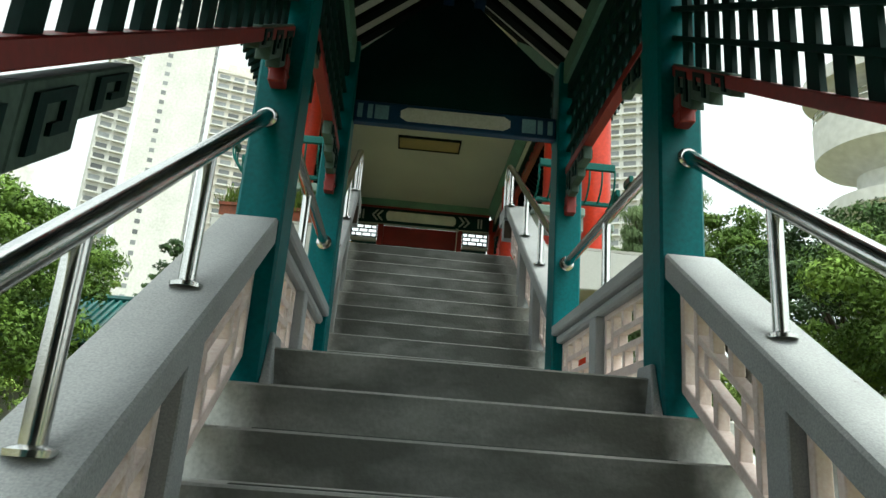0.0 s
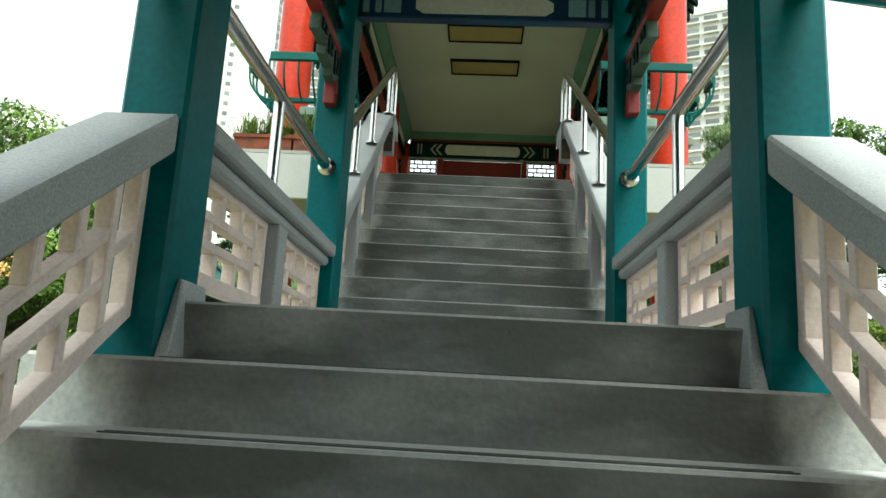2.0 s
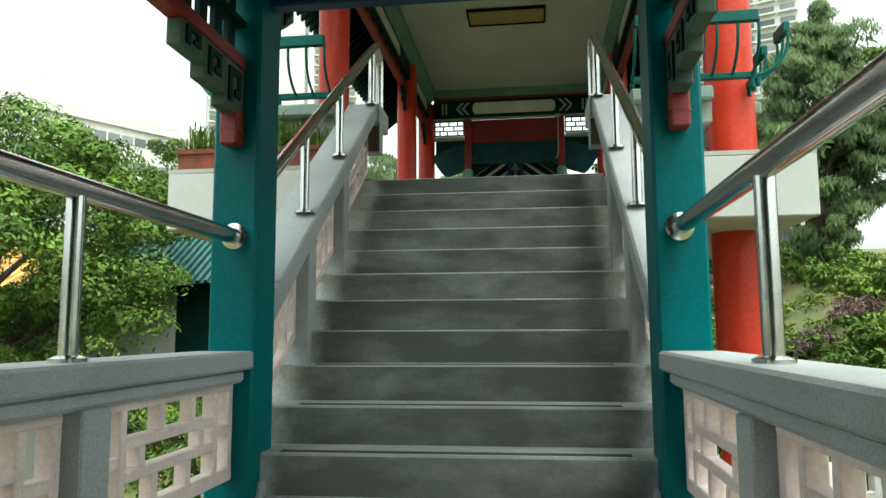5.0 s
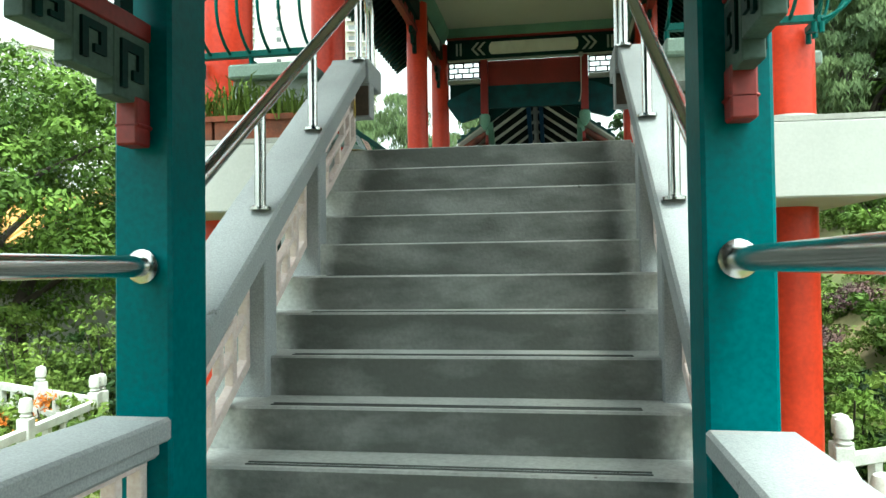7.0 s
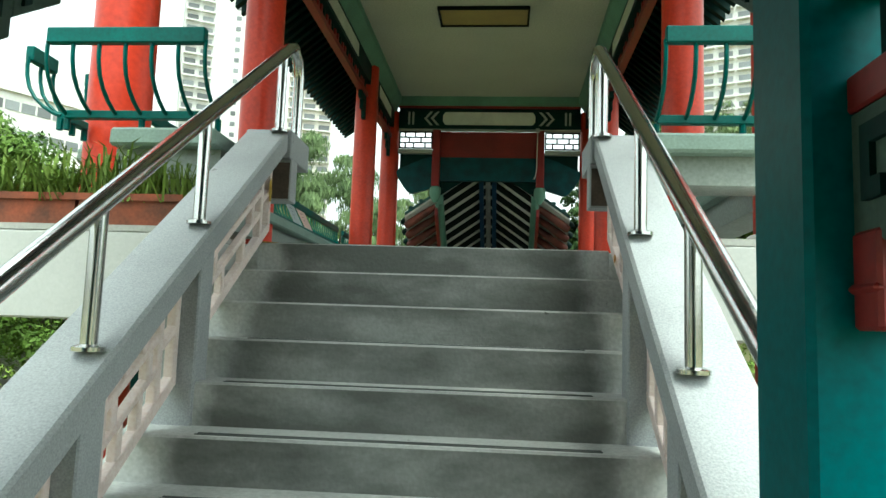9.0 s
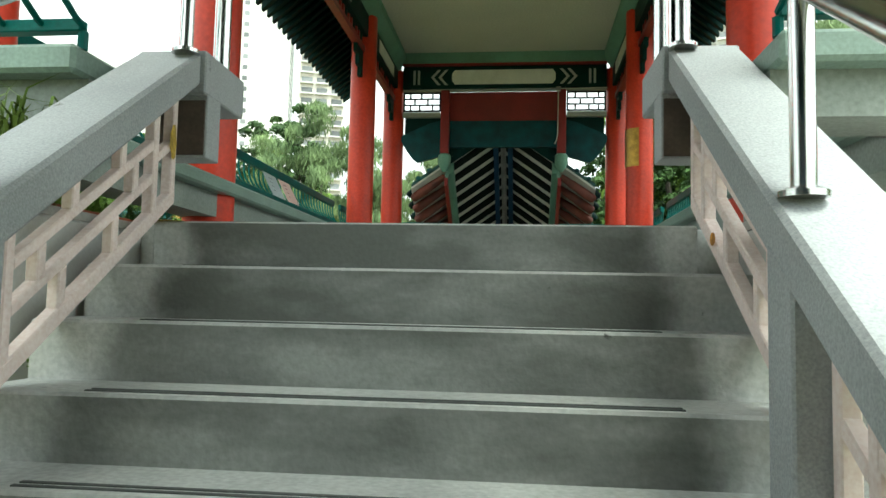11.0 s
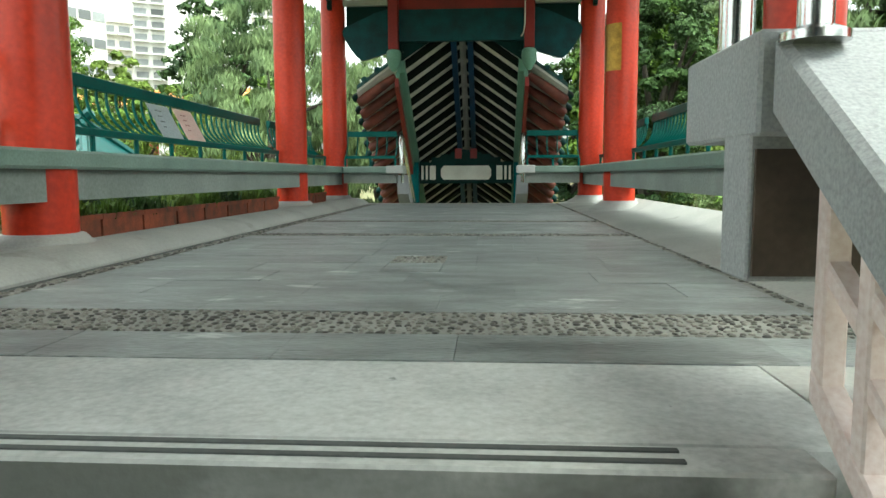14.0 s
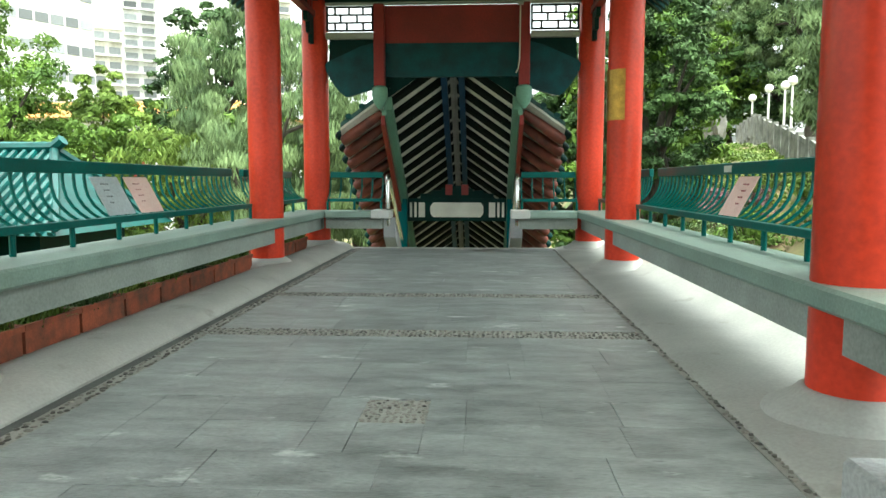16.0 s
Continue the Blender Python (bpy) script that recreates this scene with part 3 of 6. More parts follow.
def painted_beam(name, y, z, hw, h, thick, label, cols, front=-1, blocks=False):
    """A cross beam with a pale cartouche between chevrons."""
    bmn = thing(name, (0, y, z), label, "beam", "painted beams")
    b = NB()
    box(b, -hw, hw, y - thick / 2, y + thick / 2, z, z + h)
    part("beam", b, cols[0], bmn, bevel=0.008)
    f = y + front * thick / 2
    b = NB()
    c = h * 0.18
    w = hw * 0.48
    hexa(b, [(-w, f - 0.006, z + c), (w, f - 0.006, z + c), (w, f + 0.006, z + c), (-w, f + 0.006, z + c), (-w, f - 0.006, z + h - c), (w, f - 0.006, z + h - c), (w, f + 0.006, z + h - c), (-w, f + 0.006, z + h - c)])
    for sx in (-1, 1):
        hexa(b, [(sx * w, f - 0.0055, z + c + 0.001), (sx * (w + 0.05), f - 0.0055, z + h * 0.35), (sx * (w + 0.05), f + 0.0055, z + h * 0.35), (sx * w, f + 0.0055, z + c + 0.001),
                 (sx * w, f - 0.0055, z + h - c - 0.001), (sx * (w + 0.05), f - 0.0055, z + h * 0.65), (sx * (w + 0.05), f + 0.0055, z + h * 0.65), (sx * w, f + 0.0055, z + h - c - 0.001)])
    part("cartouche", b, WHITE, bmn, "pale blank cartouche")
    for sx in (-1, 1):
        if blocks:
            b = NB()
            x0 = sx * (w + 0.2)
            box(b, x0 - 0.055, x0 + 0.055, f - 0.005, f + 0.005, z + c, z + h - c)
            part("side_panel", b, cols[1], bmn)
        for k in range(0 if blocks else 2):
            b = NB()
            x0 = sx * (w + 0.12 + k * 0.13)
            for s in (-1, 1):
                zc, ze = z + h / 2, z + h / 2 + s * h * 0.34
                xa, xb, t = x0 + sx * 0.12, x0, 0.055 * sx
                q = [(xa, zc), (xa + t, zc), (xb + t, ze), (xb, ze)]
                hexa(b, [(p[0], f - 0.005, p[1]) for p in q] + [(p[0], f + 0.005, p[1]) for p in q])
            part("chevron", b, cols[1], bmn)
        for k in range(2):
            b = NB()
            x0 = sx * (hw * 0.84 + k * 0.08)
            box(b, x0 - 0.02, x0 + 0.02, f - 0.005, f + 0.005, z + c, z + h - c)
            part("stripe", b, cols[1], bmn)
    return bmn


painted_beam("painted_beam", LY1, LZ + 2.115, 0.81, 0.185, 0.08, "blue and white painted tie beam between the teal posts", (BLUE, PALEB), blocks=True)
painted_beam("painted_beam", LY0 + 0.03, LZ + 2.1, 0.81, 0.2, 0.16, "dark painted tie beam between the teal posts", (TEALD, SAGE))


def stair_roof(name, ya, za, yb, zb, half, rise, label, inner, outer, tail):
    """A gabled roof that follows the stair: pale soffit boards, dark rafters, two ridge beams and tiled slopes.
    za and zb: height of the eaves beam over each end."""
    rf = thing(name, (0, ya, za), label, "roof", "", "structure")
    m = (zb - za) / (yb - ya)
    zl = lambda y: za + (y - ya) * m
    for sx in (-1, 1):
        prof = lambda q: rise * (1 - q / inner)
        b = NB()
        hexa(b, [(0, ya, za + rise + 0.06), (sx * outer, ya, za + prof(outer) + 0.06), (sx * outer, yb, zb + prof(outer) + 0.06), (0, yb, zb + rise + 0.06),
                 (0, ya, za + rise + 0.1), (sx * outer, ya, za + prof(outer) + 0.1), (sx * outer, yb, zb + prof(outer) + 0.1), (0, yb, zb + rise + 0.1)])
        part("soffit_boards", b, SOFFIT, rf, "pale soffit boards")
        b = NB()
        hexa(b, [(0, ya, za + rise + 0.104), (sx * outer, ya, za + prof(outer) + 0.104), (sx * outer, yb, zb + prof(outer) + 0.104), (0, yb, zb + rise + 0.104),
                 (0, ya, za + rise + 0.17), (sx * outer, ya, za + prof(outer) + 0.17), (sx * outer, yb, zb + prof(outer) + 0.17), (0, yb, zb + rise + 0.17)])
        part("tile_bed", b, TILEG, rf)
        n = int(abs(yb - ya) / 0.25)
        for k in range(n):
            y = ya + (k + 0.25) * (yb - ya) / n
            z = zl(y)
            w = 0.10
            b = NB()
            x0, x1 = sx * 0.05, sx * (inner + 0.02)
            hexa(b, [(x0, y, z + prof(0.05) - 0.01), (x1, y, z + prof(inner) - 0.01), (x1, y + w, z + w * m + prof(inner) - 0.01), (x0, y + w, z + w * m + prof(0.05) - 0.01),
                     (x0, y, z + prof(0.05) + 0.058), (x1, y, z + prof(inner) + 0.058), (x1, y + w, z + w * m + prof(inner) + 0.058), (x0, y + w, z + w * m + prof(0.05) + 0.058)])
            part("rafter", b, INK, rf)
            b = NB()
            x0, x1 = sx * (inner + 0.1), sx * (outer - 0.02)
            po, pi = prof(outer - 0.02), prof(inner + 0.1)
            dp = 0.1 if tail is BROWN else 0.0
            hexa(b, [(x0, y, z + pi - 0.06 - dp), (x1, y, z + po - 0.04 - dp), (x1, y + w, z + w * m + po - 0.04 - dp), (x0, y + w, z + w * m + pi - 0.06 - dp),
                     (x0, y, z + pi + 0.057), (x1, y, z + po + 0.057), (x1, y + w, z + w * m + po + 0.057), (x0, y + w, z + w * m + pi + 0.057)])
            if tail is BROWN:
                b.free()
                b = NB()
                f = (inner + 0.1, inner + 0.3, outer - 0.16, outer - 0.03, outer)
                tube(b, [(sx * q, y + w / 2, z + w * m / 2 + prof(q) - 0.03) for q in f], [0.055, 0.075, 0.085, 0.08, 0.05], 10)
                tl = part("rafter_tail", b, tail, rf, smooth=True)
                b = NB()
                tube(b, [(sx * q, y + w / 2 + 0.06, z + w * m / 2 + prof(q) + 0.1) for q in (outer - 0.02, outer + 0.05, outer + 0.09)], [0.07, 0.07, 0.045], 10)
                part("drip_tile", b, TEALD, tl, smooth=True)
                continue
            part("rafter_tail", b, tail, rf)
        b = NB()
        ramp(b, sx * inner - 0.06, sx * inner + 0.06, ya, za - 0.14, yb, zb - 0.14, 0.2)
        part("eaves_beam", b, SAGE, rf, bevel=0.006)
        b = NB()
        ramp(b, sx * 0.13 - 0.045, sx * 0.13 + 0.045, ya, za + rise - 0.22, yb, zb + rise - 0.22, 0.16)
        part("ridge_beam", b, BLUE, rf)
        b = NB()
        for k in range(int(outer / 0.2)):
            q = k * 0.2 + 0.1
            tube(b, [(sx * q, ya, za + prof(q) + 0.18), (sx * q, yb, zb + prof(q) + 0.18)], 0.05, 8)
        tagged(part("tile_cover", b, TILEG, rf, smooth=True), kind="stuff")
    b = NB()
    ramp(b, -0.1, 0.1, ya, za + rise + 0.15, yb, zb + rise + 0.15, 0.2)
    part("ridge", b, TILEG, rf, bevel=0.02)
    return rf


E_H = 2.72
stair_roof("roof_lower_flight", -0.4, nose(-0.4) + E_H, LY0 - 0.4, nose(LY0 - 0.4) + E_H, 0, 0.75, "green tiled roof sloping over the lower flight", 0.9, 1.14, TEALD)
stair_roof("roof_landing", LY0 - 0.398, LZ + E_H, LY1 + 0.1, LZ + E_H, 0, 0.75, "green tiled roof level over the landing", 0.9, 1.14, TEALD)
stair_roof("roof_upper_flight", LY1 + 0.102, up(LY1) + E_H, 7.9, up(7.9) + E_H, 0, 0.75, "green tiled roof sloping over the upper flight", 0.9, 1.14, TEALD)

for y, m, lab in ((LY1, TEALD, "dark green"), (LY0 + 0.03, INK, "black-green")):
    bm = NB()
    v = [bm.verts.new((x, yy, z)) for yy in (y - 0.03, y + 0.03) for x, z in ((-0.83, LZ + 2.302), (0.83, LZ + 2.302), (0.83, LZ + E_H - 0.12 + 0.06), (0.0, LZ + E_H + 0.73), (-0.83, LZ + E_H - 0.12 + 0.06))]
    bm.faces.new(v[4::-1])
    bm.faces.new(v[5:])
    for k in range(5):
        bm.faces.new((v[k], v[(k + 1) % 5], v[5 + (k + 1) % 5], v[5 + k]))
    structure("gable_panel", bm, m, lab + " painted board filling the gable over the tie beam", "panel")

# covered approach below the first flight, closed behind; unseen, added to shade the risers
stair_roof("roof_approach", -7.0, nose(-0.4) + E_H - 0.3, -0.402, nose(-0.4) + E_H, 0, 0.75, "unseen green tiled roof added over the approach", 0.9, 1.14, TEALD)
bm = NB()
box(bm, -3.2, 3.2, -7.3, -7.0, GZ - 0.2, GZ + 4.2)
structure("wall_south", bm, FENCEG, "unseen plain wall added behind the approach to block light", "wall")
for sx, side in ((-1, "west"), (1, "east")):
    bm = NB()
    box(bm, *sorted((sx * 1.2, sx * 1.4)), -7.0, -0.35, GZ - 0.2, GZ + 2.75)
    structure("wall_approach_" + side, bm, FENCEG, "unseen plain wall added along the approach to block light", "wall")

# ---- pavilion: slab, floor, columns ----
SW = SLAB_W
bm = NB()
box(bm, -SW, -1.06, SLAB_Y, 7.9, TZ - 0.455, TZ - 0.03)
box(bm, 1.06, SW, SLAB_Y, 7.9, TZ - 0.455, TZ - 0.03)
box(bm, -SW, SW, 7.901, FLOOR_END, TZ - 0.455, TZ - 0.03)
structure("floor_slab", bm, WHITEC, "white painted concrete slab edge of the pavilion", "slab", bevel=0.01)
bm = NB()
box(bm, -0.95, 0.95, TY, 7.84, TZ - 0.28, TZ)
box(bm, -1.06, 1.06, 7.8405, 8.35, TZ - 0.28, TZ)
structure("stair_head", bm, STEP, "worn cement strip at the head of the stair", "floor", bevel=0.006)
b = NB()
for k in (0.03, 0.075):
    box(b, -0.78, 0.74, TY + k, TY + k + 0.015, TZ - 0.004, TZ + 0.0035)
part("anti_slip_strip", b, GROUT, bpy.data.objects["stair_head"], "dark anti-slip line on the tread")
for sx, side in ((-1, "west"), (1, "east")):
    bm = NB()
    xs = sorted((sx * 1.061, sx * SW))
    box(bm, xs[0], xs[1], SLAB_Y + 0.001, 8.35, TZ - 0.03, TZ)
    structure("forecourt_" + side, bm, KERB, "bare concrete strip beside the stair head", "floor")
    # sloping concrete margin between paving and slab edge, its outer lip swept up
    bm = NB()
    prof = [(1.5, 0.004), (1.56, 0.02), (1.66, 0.034), (1.8, 0.04), (1.95, 0.044), (2.06, 0.06), (2.15, 0.1), (SW, 0.15)] if sx > 0 else [(1.5, 0.004), (1.525, 0.03), (1.58, 0.062), (1.66, 0.085), (1.76, 0.092), (1.88, 0.085), (1.99, 0.06), (2.05, 0.036), (SW, 0.035)]
    rings = [[bm.verts.new((sx * q, y, z)) for q, z in [(p, TZ + v) for p, v in prof] + [(SW, TZ - 0.03), (1.5, TZ - 0.03)]] for y in (8.352, FLOOR_END)]
    bm.faces.new(rings[0])
    bm.faces.new(rings[1][::-1])
    n = len(rings[0])
    for k in range(n):
        bm.faces.new((rings[0][k], rings[0][(k + 1) % n], rings[1][(k + 1) % n], rings[1][k]))
    structure("kerb_" + side, bm, KERB, "pale rounded concrete margin along the paving", "kerb", smooth=True)
bm = NB()
box(bm, -1.495, 1.495, 8.352, FLOOR_END - 0.12, TZ - 0.03, TZ - 0.008)
structure("floor", bm, GROUT, "slate paved pavilion floor with pebble bands", "floor")
bm = NB()
box(bm, -1.5, 1.5, FLOOR_END - 0.118, FLOOR_END, TZ - 0.03, TZ + 0.006)
structure("floor_edge", bm, KERB, "pale concrete edge at the head of the far stair", "floor")


def column(x, y):
    co = thing("round_column", (x, y, GZ), "round vermilion gloss painted column on a concrete plinth", "column", "red columns")
    b = NB()
    lathe(b, x, y, [(COLR, TZ + 0.125), (COLR, 7.72)], 32)
    part("shaft", b, RED, co, smooth=True)
    b = NB()
    lathe(b, x, y, [(COLR, GZ), (COLR, TZ - 0.45)], 32)
    part("lower_shaft", b, RED, co, smooth=True)
    b = NB()
    lathe(b, x, y, [(0.37, TZ + 0.0), (0.345, TZ + 0.045), (0.29, TZ + 0.075), (0.24, TZ + 0.105), (0.213, TZ + 0.135), (0.19, TZ + 0.14)], 32)
    part("plinth", b, KERB, co, smooth=True)
    return co


for sx in (-1, 1):
    for y in COLY:
        column(sx * COLX, y)

# ---- benches with goose-neck railings ----
OUT = 2.2


def bench(name, x0, x1, y0, y1, label):
    be = thing(name, ((x0 + x1) / 2, (y0 + y1) / 2, TZ), label, "bench", "benches")
    b = NB()
    box(b, x0, x1, y0, y1, BT - 0.1, BT)
    part("seat", b, BENCH, be, bevel=0.015)
    b = NB()
    if x1 - x0 < y1 - y0:
        box(b, x0 + 0.09, x1 - 0.09, y0, y1, BT - 0.27, BT - 0.098)
    else:
        box(b, x0, x1, y0 + 0.09, y1 - 0.09, BT - 0.25, BT - 0.098)
    part("under_beam", b, BENCHU, be)
    return be


IN = COLX - COLR - 0.03
bench("stone_bench", -OUT, -IN, 7.96, FLOOR_END - 0.3, "long worn grey-green bench slab between the red columns")
bench("stone_bench", IN, OUT, 7.96, FLOOR_END - 0.3, "long worn grey-green bench slab between the red columns")
for sx in (-1, 1):
    xs = sorted((sx * 0.96, sx * (IN - 0.003)))
    e = bench("stone_bench", xs[0], xs[1], 17.3, 17.72, "short bench slab with a pale end cap beside the far stair")
    b = NB()
    xs = sorted((sx * 0.84, sx * 1.1))
    box(b, xs[0], xs[1], 17.29, 17.73, BT - 0.105, BT + 0.012)
    part("end_cap", b, WHITEC, e, bevel=0.01)


def railing(p0, p1, outward, label, top=BT):
    """A seat-back railing: flat rails and S-curved bars that lean outward."""
    p0, p1, o = Vector(p0), Vector(p1), Vector(outward)
    d = (p1 - p0)
    L = d.length
    d.normalize()
    ra = thing("seat_railing", p0, label, "railing", "seat-back railings")

    def bar(off0, z0, w, h):
        b = NB()
        a, c = p0 + o * off0, p1 + o * off0
        hexa(b, [a + Vector((0, 0, z0)), c + Vector((0, 0, z0)), c + o * w + Vector((0, 0, z0)), a + o * w + Vector((0, 0, z0)),
                 a + Vector((0, 0, z0 + h)), c + Vector((0, 0, z0 + h)), c + o * w + Vector((0, 0, z0 + h)), a + o * w + Vector((0, 0, z0 + h))])
        return b
    part("lower_rail", bar(0.0, top + 0.12, 0.05, 0.045), TEALR, ra, bevel=0.004)
    part("top_rail", bar(0.22, top + 0.46, 0.05, 0.085), TEALR, ra, bevel=0.006)
    n = max(2, int(L / 0.13))
    proto = None
    for k in range(n + 1):
        q = p0 + d * (L * k / n)
        if proto is None:
            b = NB()
            prof = [(0.025, 0.14), (0.07, 0.155), (0.13, 0.19), (0.185, 0.24), (0.225, 0.30), (0.245, 0.37), (0.25, 0.43), (0.245, 0.48)]
            tube(b, [o * u + Vector((0, 0, v)) for u, v in prof], 0.0115, 6)
            proto = mesh_of("bar", b, TEALR, True)
        ob = part("bar", proto, TEALR, None)
        ob.location = q + Vector((0, 0, top))
        ob.parent = ra
        ob.matrix_parent_inverse = wm(ra).inverted()
    for k in range(max(2, int(L / 0.55)) + 1):
        q = p0 + d * (L * k / max(2, int(L / 0.55)))
        b = NB()
        lathe(b, q.x + o.x * 0.025, q.y + o.y * 0.025, [(0.018, BT - 0.001), (0.018, top + 0.122)], 8)
        part("foot", b, TEALR, ra)
    return ra


for sx in (-1, 1):
    for k, (ya, yb) in enumerate(zip(COLY, COLY[1:])):
        railing((sx * (COLX + 0.1), ya + 0.19, 0), (sx * (COLX + 0.1), yb - 0.19, 0), (sx, 0, 0), "green painted iron railing of curved bars on the bench")
    railing((sx * (COLX - 0.2), 17.6, 0), (sx * 1.0, 17.6, 0), (0, 1, 0), "short green iron railing of curved bars beside the far stair")
    railing((sx * (COLX + 0.05), 7.6, 0), (sx * 1.16, 7.6, 0), (0, -1, 0), "short green iron railing of curved bars facing the stair", BT - 0.06)
    railing((sx * (COLX + 0.07), 7.58, 0), (sx * (COLX + 0.07), COLY[0] - 0.19, 0), (sx, 0, 0), "short green iron railing of curved bars turning the corner", BT - 0.06)
    b_ = bench("stone_bench", *sorted((sx * 1.14, sx * 1.73)), 7.5, 7.957, "short bench slab facing the stair")

# ---- pavilion ceiling, beams, eaves ----
bm = NB()
box(bm, -1.87, 1.87, 7.9, 17.7, CEIL, CEIL + 0.05)
structure("ceiling", bm, CREAM, "plain cream painted ceiling", "ceiling")
for y in (12.3, 13.65):
    la = thing("ceiling_lamp", (0, y, CEIL), "unlit amber rectangular lamp panel in a dark frame", "lamp", "ceiling lamps")
    b = NB()
    for (a, c, d, e) in ((-0.66, 0.66, y, y + 0.03), (-0.66, 0.66, y + 0.58, y + 0.61), (-0.66, -0.63, y + 0.03, y + 0.58), (0.63, 0.66, y + 0.03, y + 0.58)):
        box(b, a, c, d, e, CEIL - 0.05, CEIL)
    part("frame", b, INK, la)
    b = NB()
    box(b, -0.63, 0.63, y + 0.03, y + 0.58, CEIL - 0.03, CEIL - 0.001)
    part("diffuser", b, LAMPM, la)
for sx, side in ((-1, "west"), (1, "east")):
    x = sx * COLX
    be = thing("side_beam_" + side, (x, 12, 7.380), "painted beam over the column row, dark green with red lower rail", "beam", "", "structure")
    b = NB()
    box(b, x - 0.1, x + 0.1, 7.85, 18.0, 7.700, CEIL + 0.1)
    part("upper_beam", b, SAGE, be)
    b = NB()
    box(b, x - 0.09, x + 0.09, 7.85, 18.0, 7.380, 7.698)
    part("painted_beam", b, TEALD, be)
    b = NB()
    box(b, x - 0.05, x + 0.05, 7.85, 18.0, 7.160, 7.240)
    part("lower_rail", b, REDD, be)
    for k in range(66):
        yy = 7.95 + k * 0.148
        b = NB()
        box(b, x - 0.025, x + 0.025, yy, yy + 0.06, 7.238, 7.382)
        part("slat", b, REDD if k % 3 else TEALD, be)
    b = NB()
    for ya, yb in zip(COLY, COLY[1:]):
        ym, w = (ya + yb) / 2, (yb - ya) * 0.25
        box(b, x - sx * 0.096 - 0.004, x - sx * 0.096 + 0.004, ym - w, ym + w, 7.440, 7.640)
    part("cartouche", b, WHITE, be)
    # cornice between wall beam and ceiling
    b = NB()
    hexa(b, [(sx * 1.74, 7.9, CEIL - 0.12), (sx * 1.868, 7.9, CEIL - 0.3), (sx * 1.868, 17.7, CEIL - 0.3), (sx * 1.74, 17.7, CEIL - 0.12),
             (sx * 1.74, 7.9, CEIL - 0.002), (sx * 1.868, 7.9, CEIL - 0.002), (sx * 1.868, 17.7, CEIL - 0.002), (sx * 1.74, 17.7, CEIL - 0.002)])
    part("cornice", b, SAGE, be)
    # brackets under the rail at every column
    for y in COLY:
        for d in (-1, 1):
            if (y == COLY[0] and d < 0) or (y == COLY[-1] and d > 0):
                continue
            br = thing("column_bracket", (x, y, 6.980), "dark green stepped bracket beside the column head", "bracket", "column brackets")
            b = NB()
            for u0, u1, lo in ((0.0, 0.10, 6.780), (0.10, 0.24, 6.900), (0.24, 0.38, 7.040)):
                ys = sorted((y + d * (COLR + u0), y + d * (COLR + u1)))
                box(b, x - 0.03, x + 0.03, ys[0], ys[1], lo, 7.160)
            part("block", b, TEALD, br, bevel=0.004)
    # tiled eaves
    ea = thing("eaves_" + side, (sx * 2.2, 12, 7.2), "green tiled eaves with dark rafters", "roof", "", "structure")
    b = NB()
    hexa(b, [(sx * 2.08, 7.2, 8.000), (sx * 3.0, 7.2, 7.620), (sx * 3.0, 18.4, 7.620), (sx * 2.08, 18.4, 8.000), (sx * 2.08, 7.2, 8.060), (sx * 3.0, 7.2, 7.680), (sx * 3.0, 18.4, 7.680), (sx * 2.08, 18.4, 8.060)])
    part("eaves_board", b, TEALD, ea)
    for k in range(55):
        yy = 7.25 + k * 0.2
        b = NB()
        hexa(b, [(sx * 2.08, yy, 7.910), (sx * 2.97, yy, 7.550), (sx * 2.97, yy + 0.08, 7.550), (sx * 2.08, yy + 0.08, 7.910), (sx * 2.08, yy, 7.998), (sx * 2.97, yy, 7.25), (sx * 2.97, yy + 0.08, 7.25), (sx * 2.08, yy + 0.08, 7.998)])
        part("rafter", b, TEALD, ea)
    b = NB()
    hexa(b, [(sx * 3.01, 7.1, 7.640), (sx * 0.0, 7.1, 9.180), (sx * 0.0, 18.5, 9.180), (sx * 3.01, 18.5, 7.640), (sx * 3.01, 7.1, 7.740), (sx * 0.0, 7.1, 9.280), (sx * 0.0, 18.5, 9.280), (sx * 3.01, 18.5, 7.740)])
    part("tile_slope", b, TILEG, ea)
bm = NB()
for y in (7.5, 18.0):
    v = [bm.verts.new(p) for p in ((-2.08, y, CEIL + 0.05), (2.08, y, CEIL + 0.05), (0, y, 9.100), (-2.08, y + 0.1, CEIL + 0.05), (2.08, y + 0.1, CEIL + 0.05), (0, y + 0.1, 9.100))]
    for f in ((0, 1, 2), (5, 4, 3), (0, 3, 4, 1), (1, 4, 5, 2), (2, 5, 3, 0)):
        bm.faces.new([v[i] for i in f])
structure("gable_wall", bm, TEALD, "dark green gable board of the pavilion", "wall")

# ---- far end frame ----
EY = 17.75
HW = COLX - COLR
fb = NB()
box(fb, -HW, HW, EY - 0.12, EY + 0.1, 7.80, CEIL + 0.1)
structure("end_beam_upper", fb, SAGE, "sage green upper cross beam", "beam", bevel=0.01)
fb = NB()
box(fb, -HW, HW, EY - 0.14, EY + 0.08, 7.765, 7.797)
structure("end_beam_fillet", fb, REDD, "thin red fillet between the cross beams", "beam")
painted_beam("painted_beam", EY, 7.36, HW, 0.402, 0.16, "dark green cross beam with grey chevrons and a pale cartouche", (TEALD, BEAMG))
fb = NB()
box(fb, -HW, HW, EY - 0.05, EY + 0.05, 7.332, 7.358)
structure("end_beam_conduit", fb, BEAMG, "pale conduit strip under the painted beam", "beam")
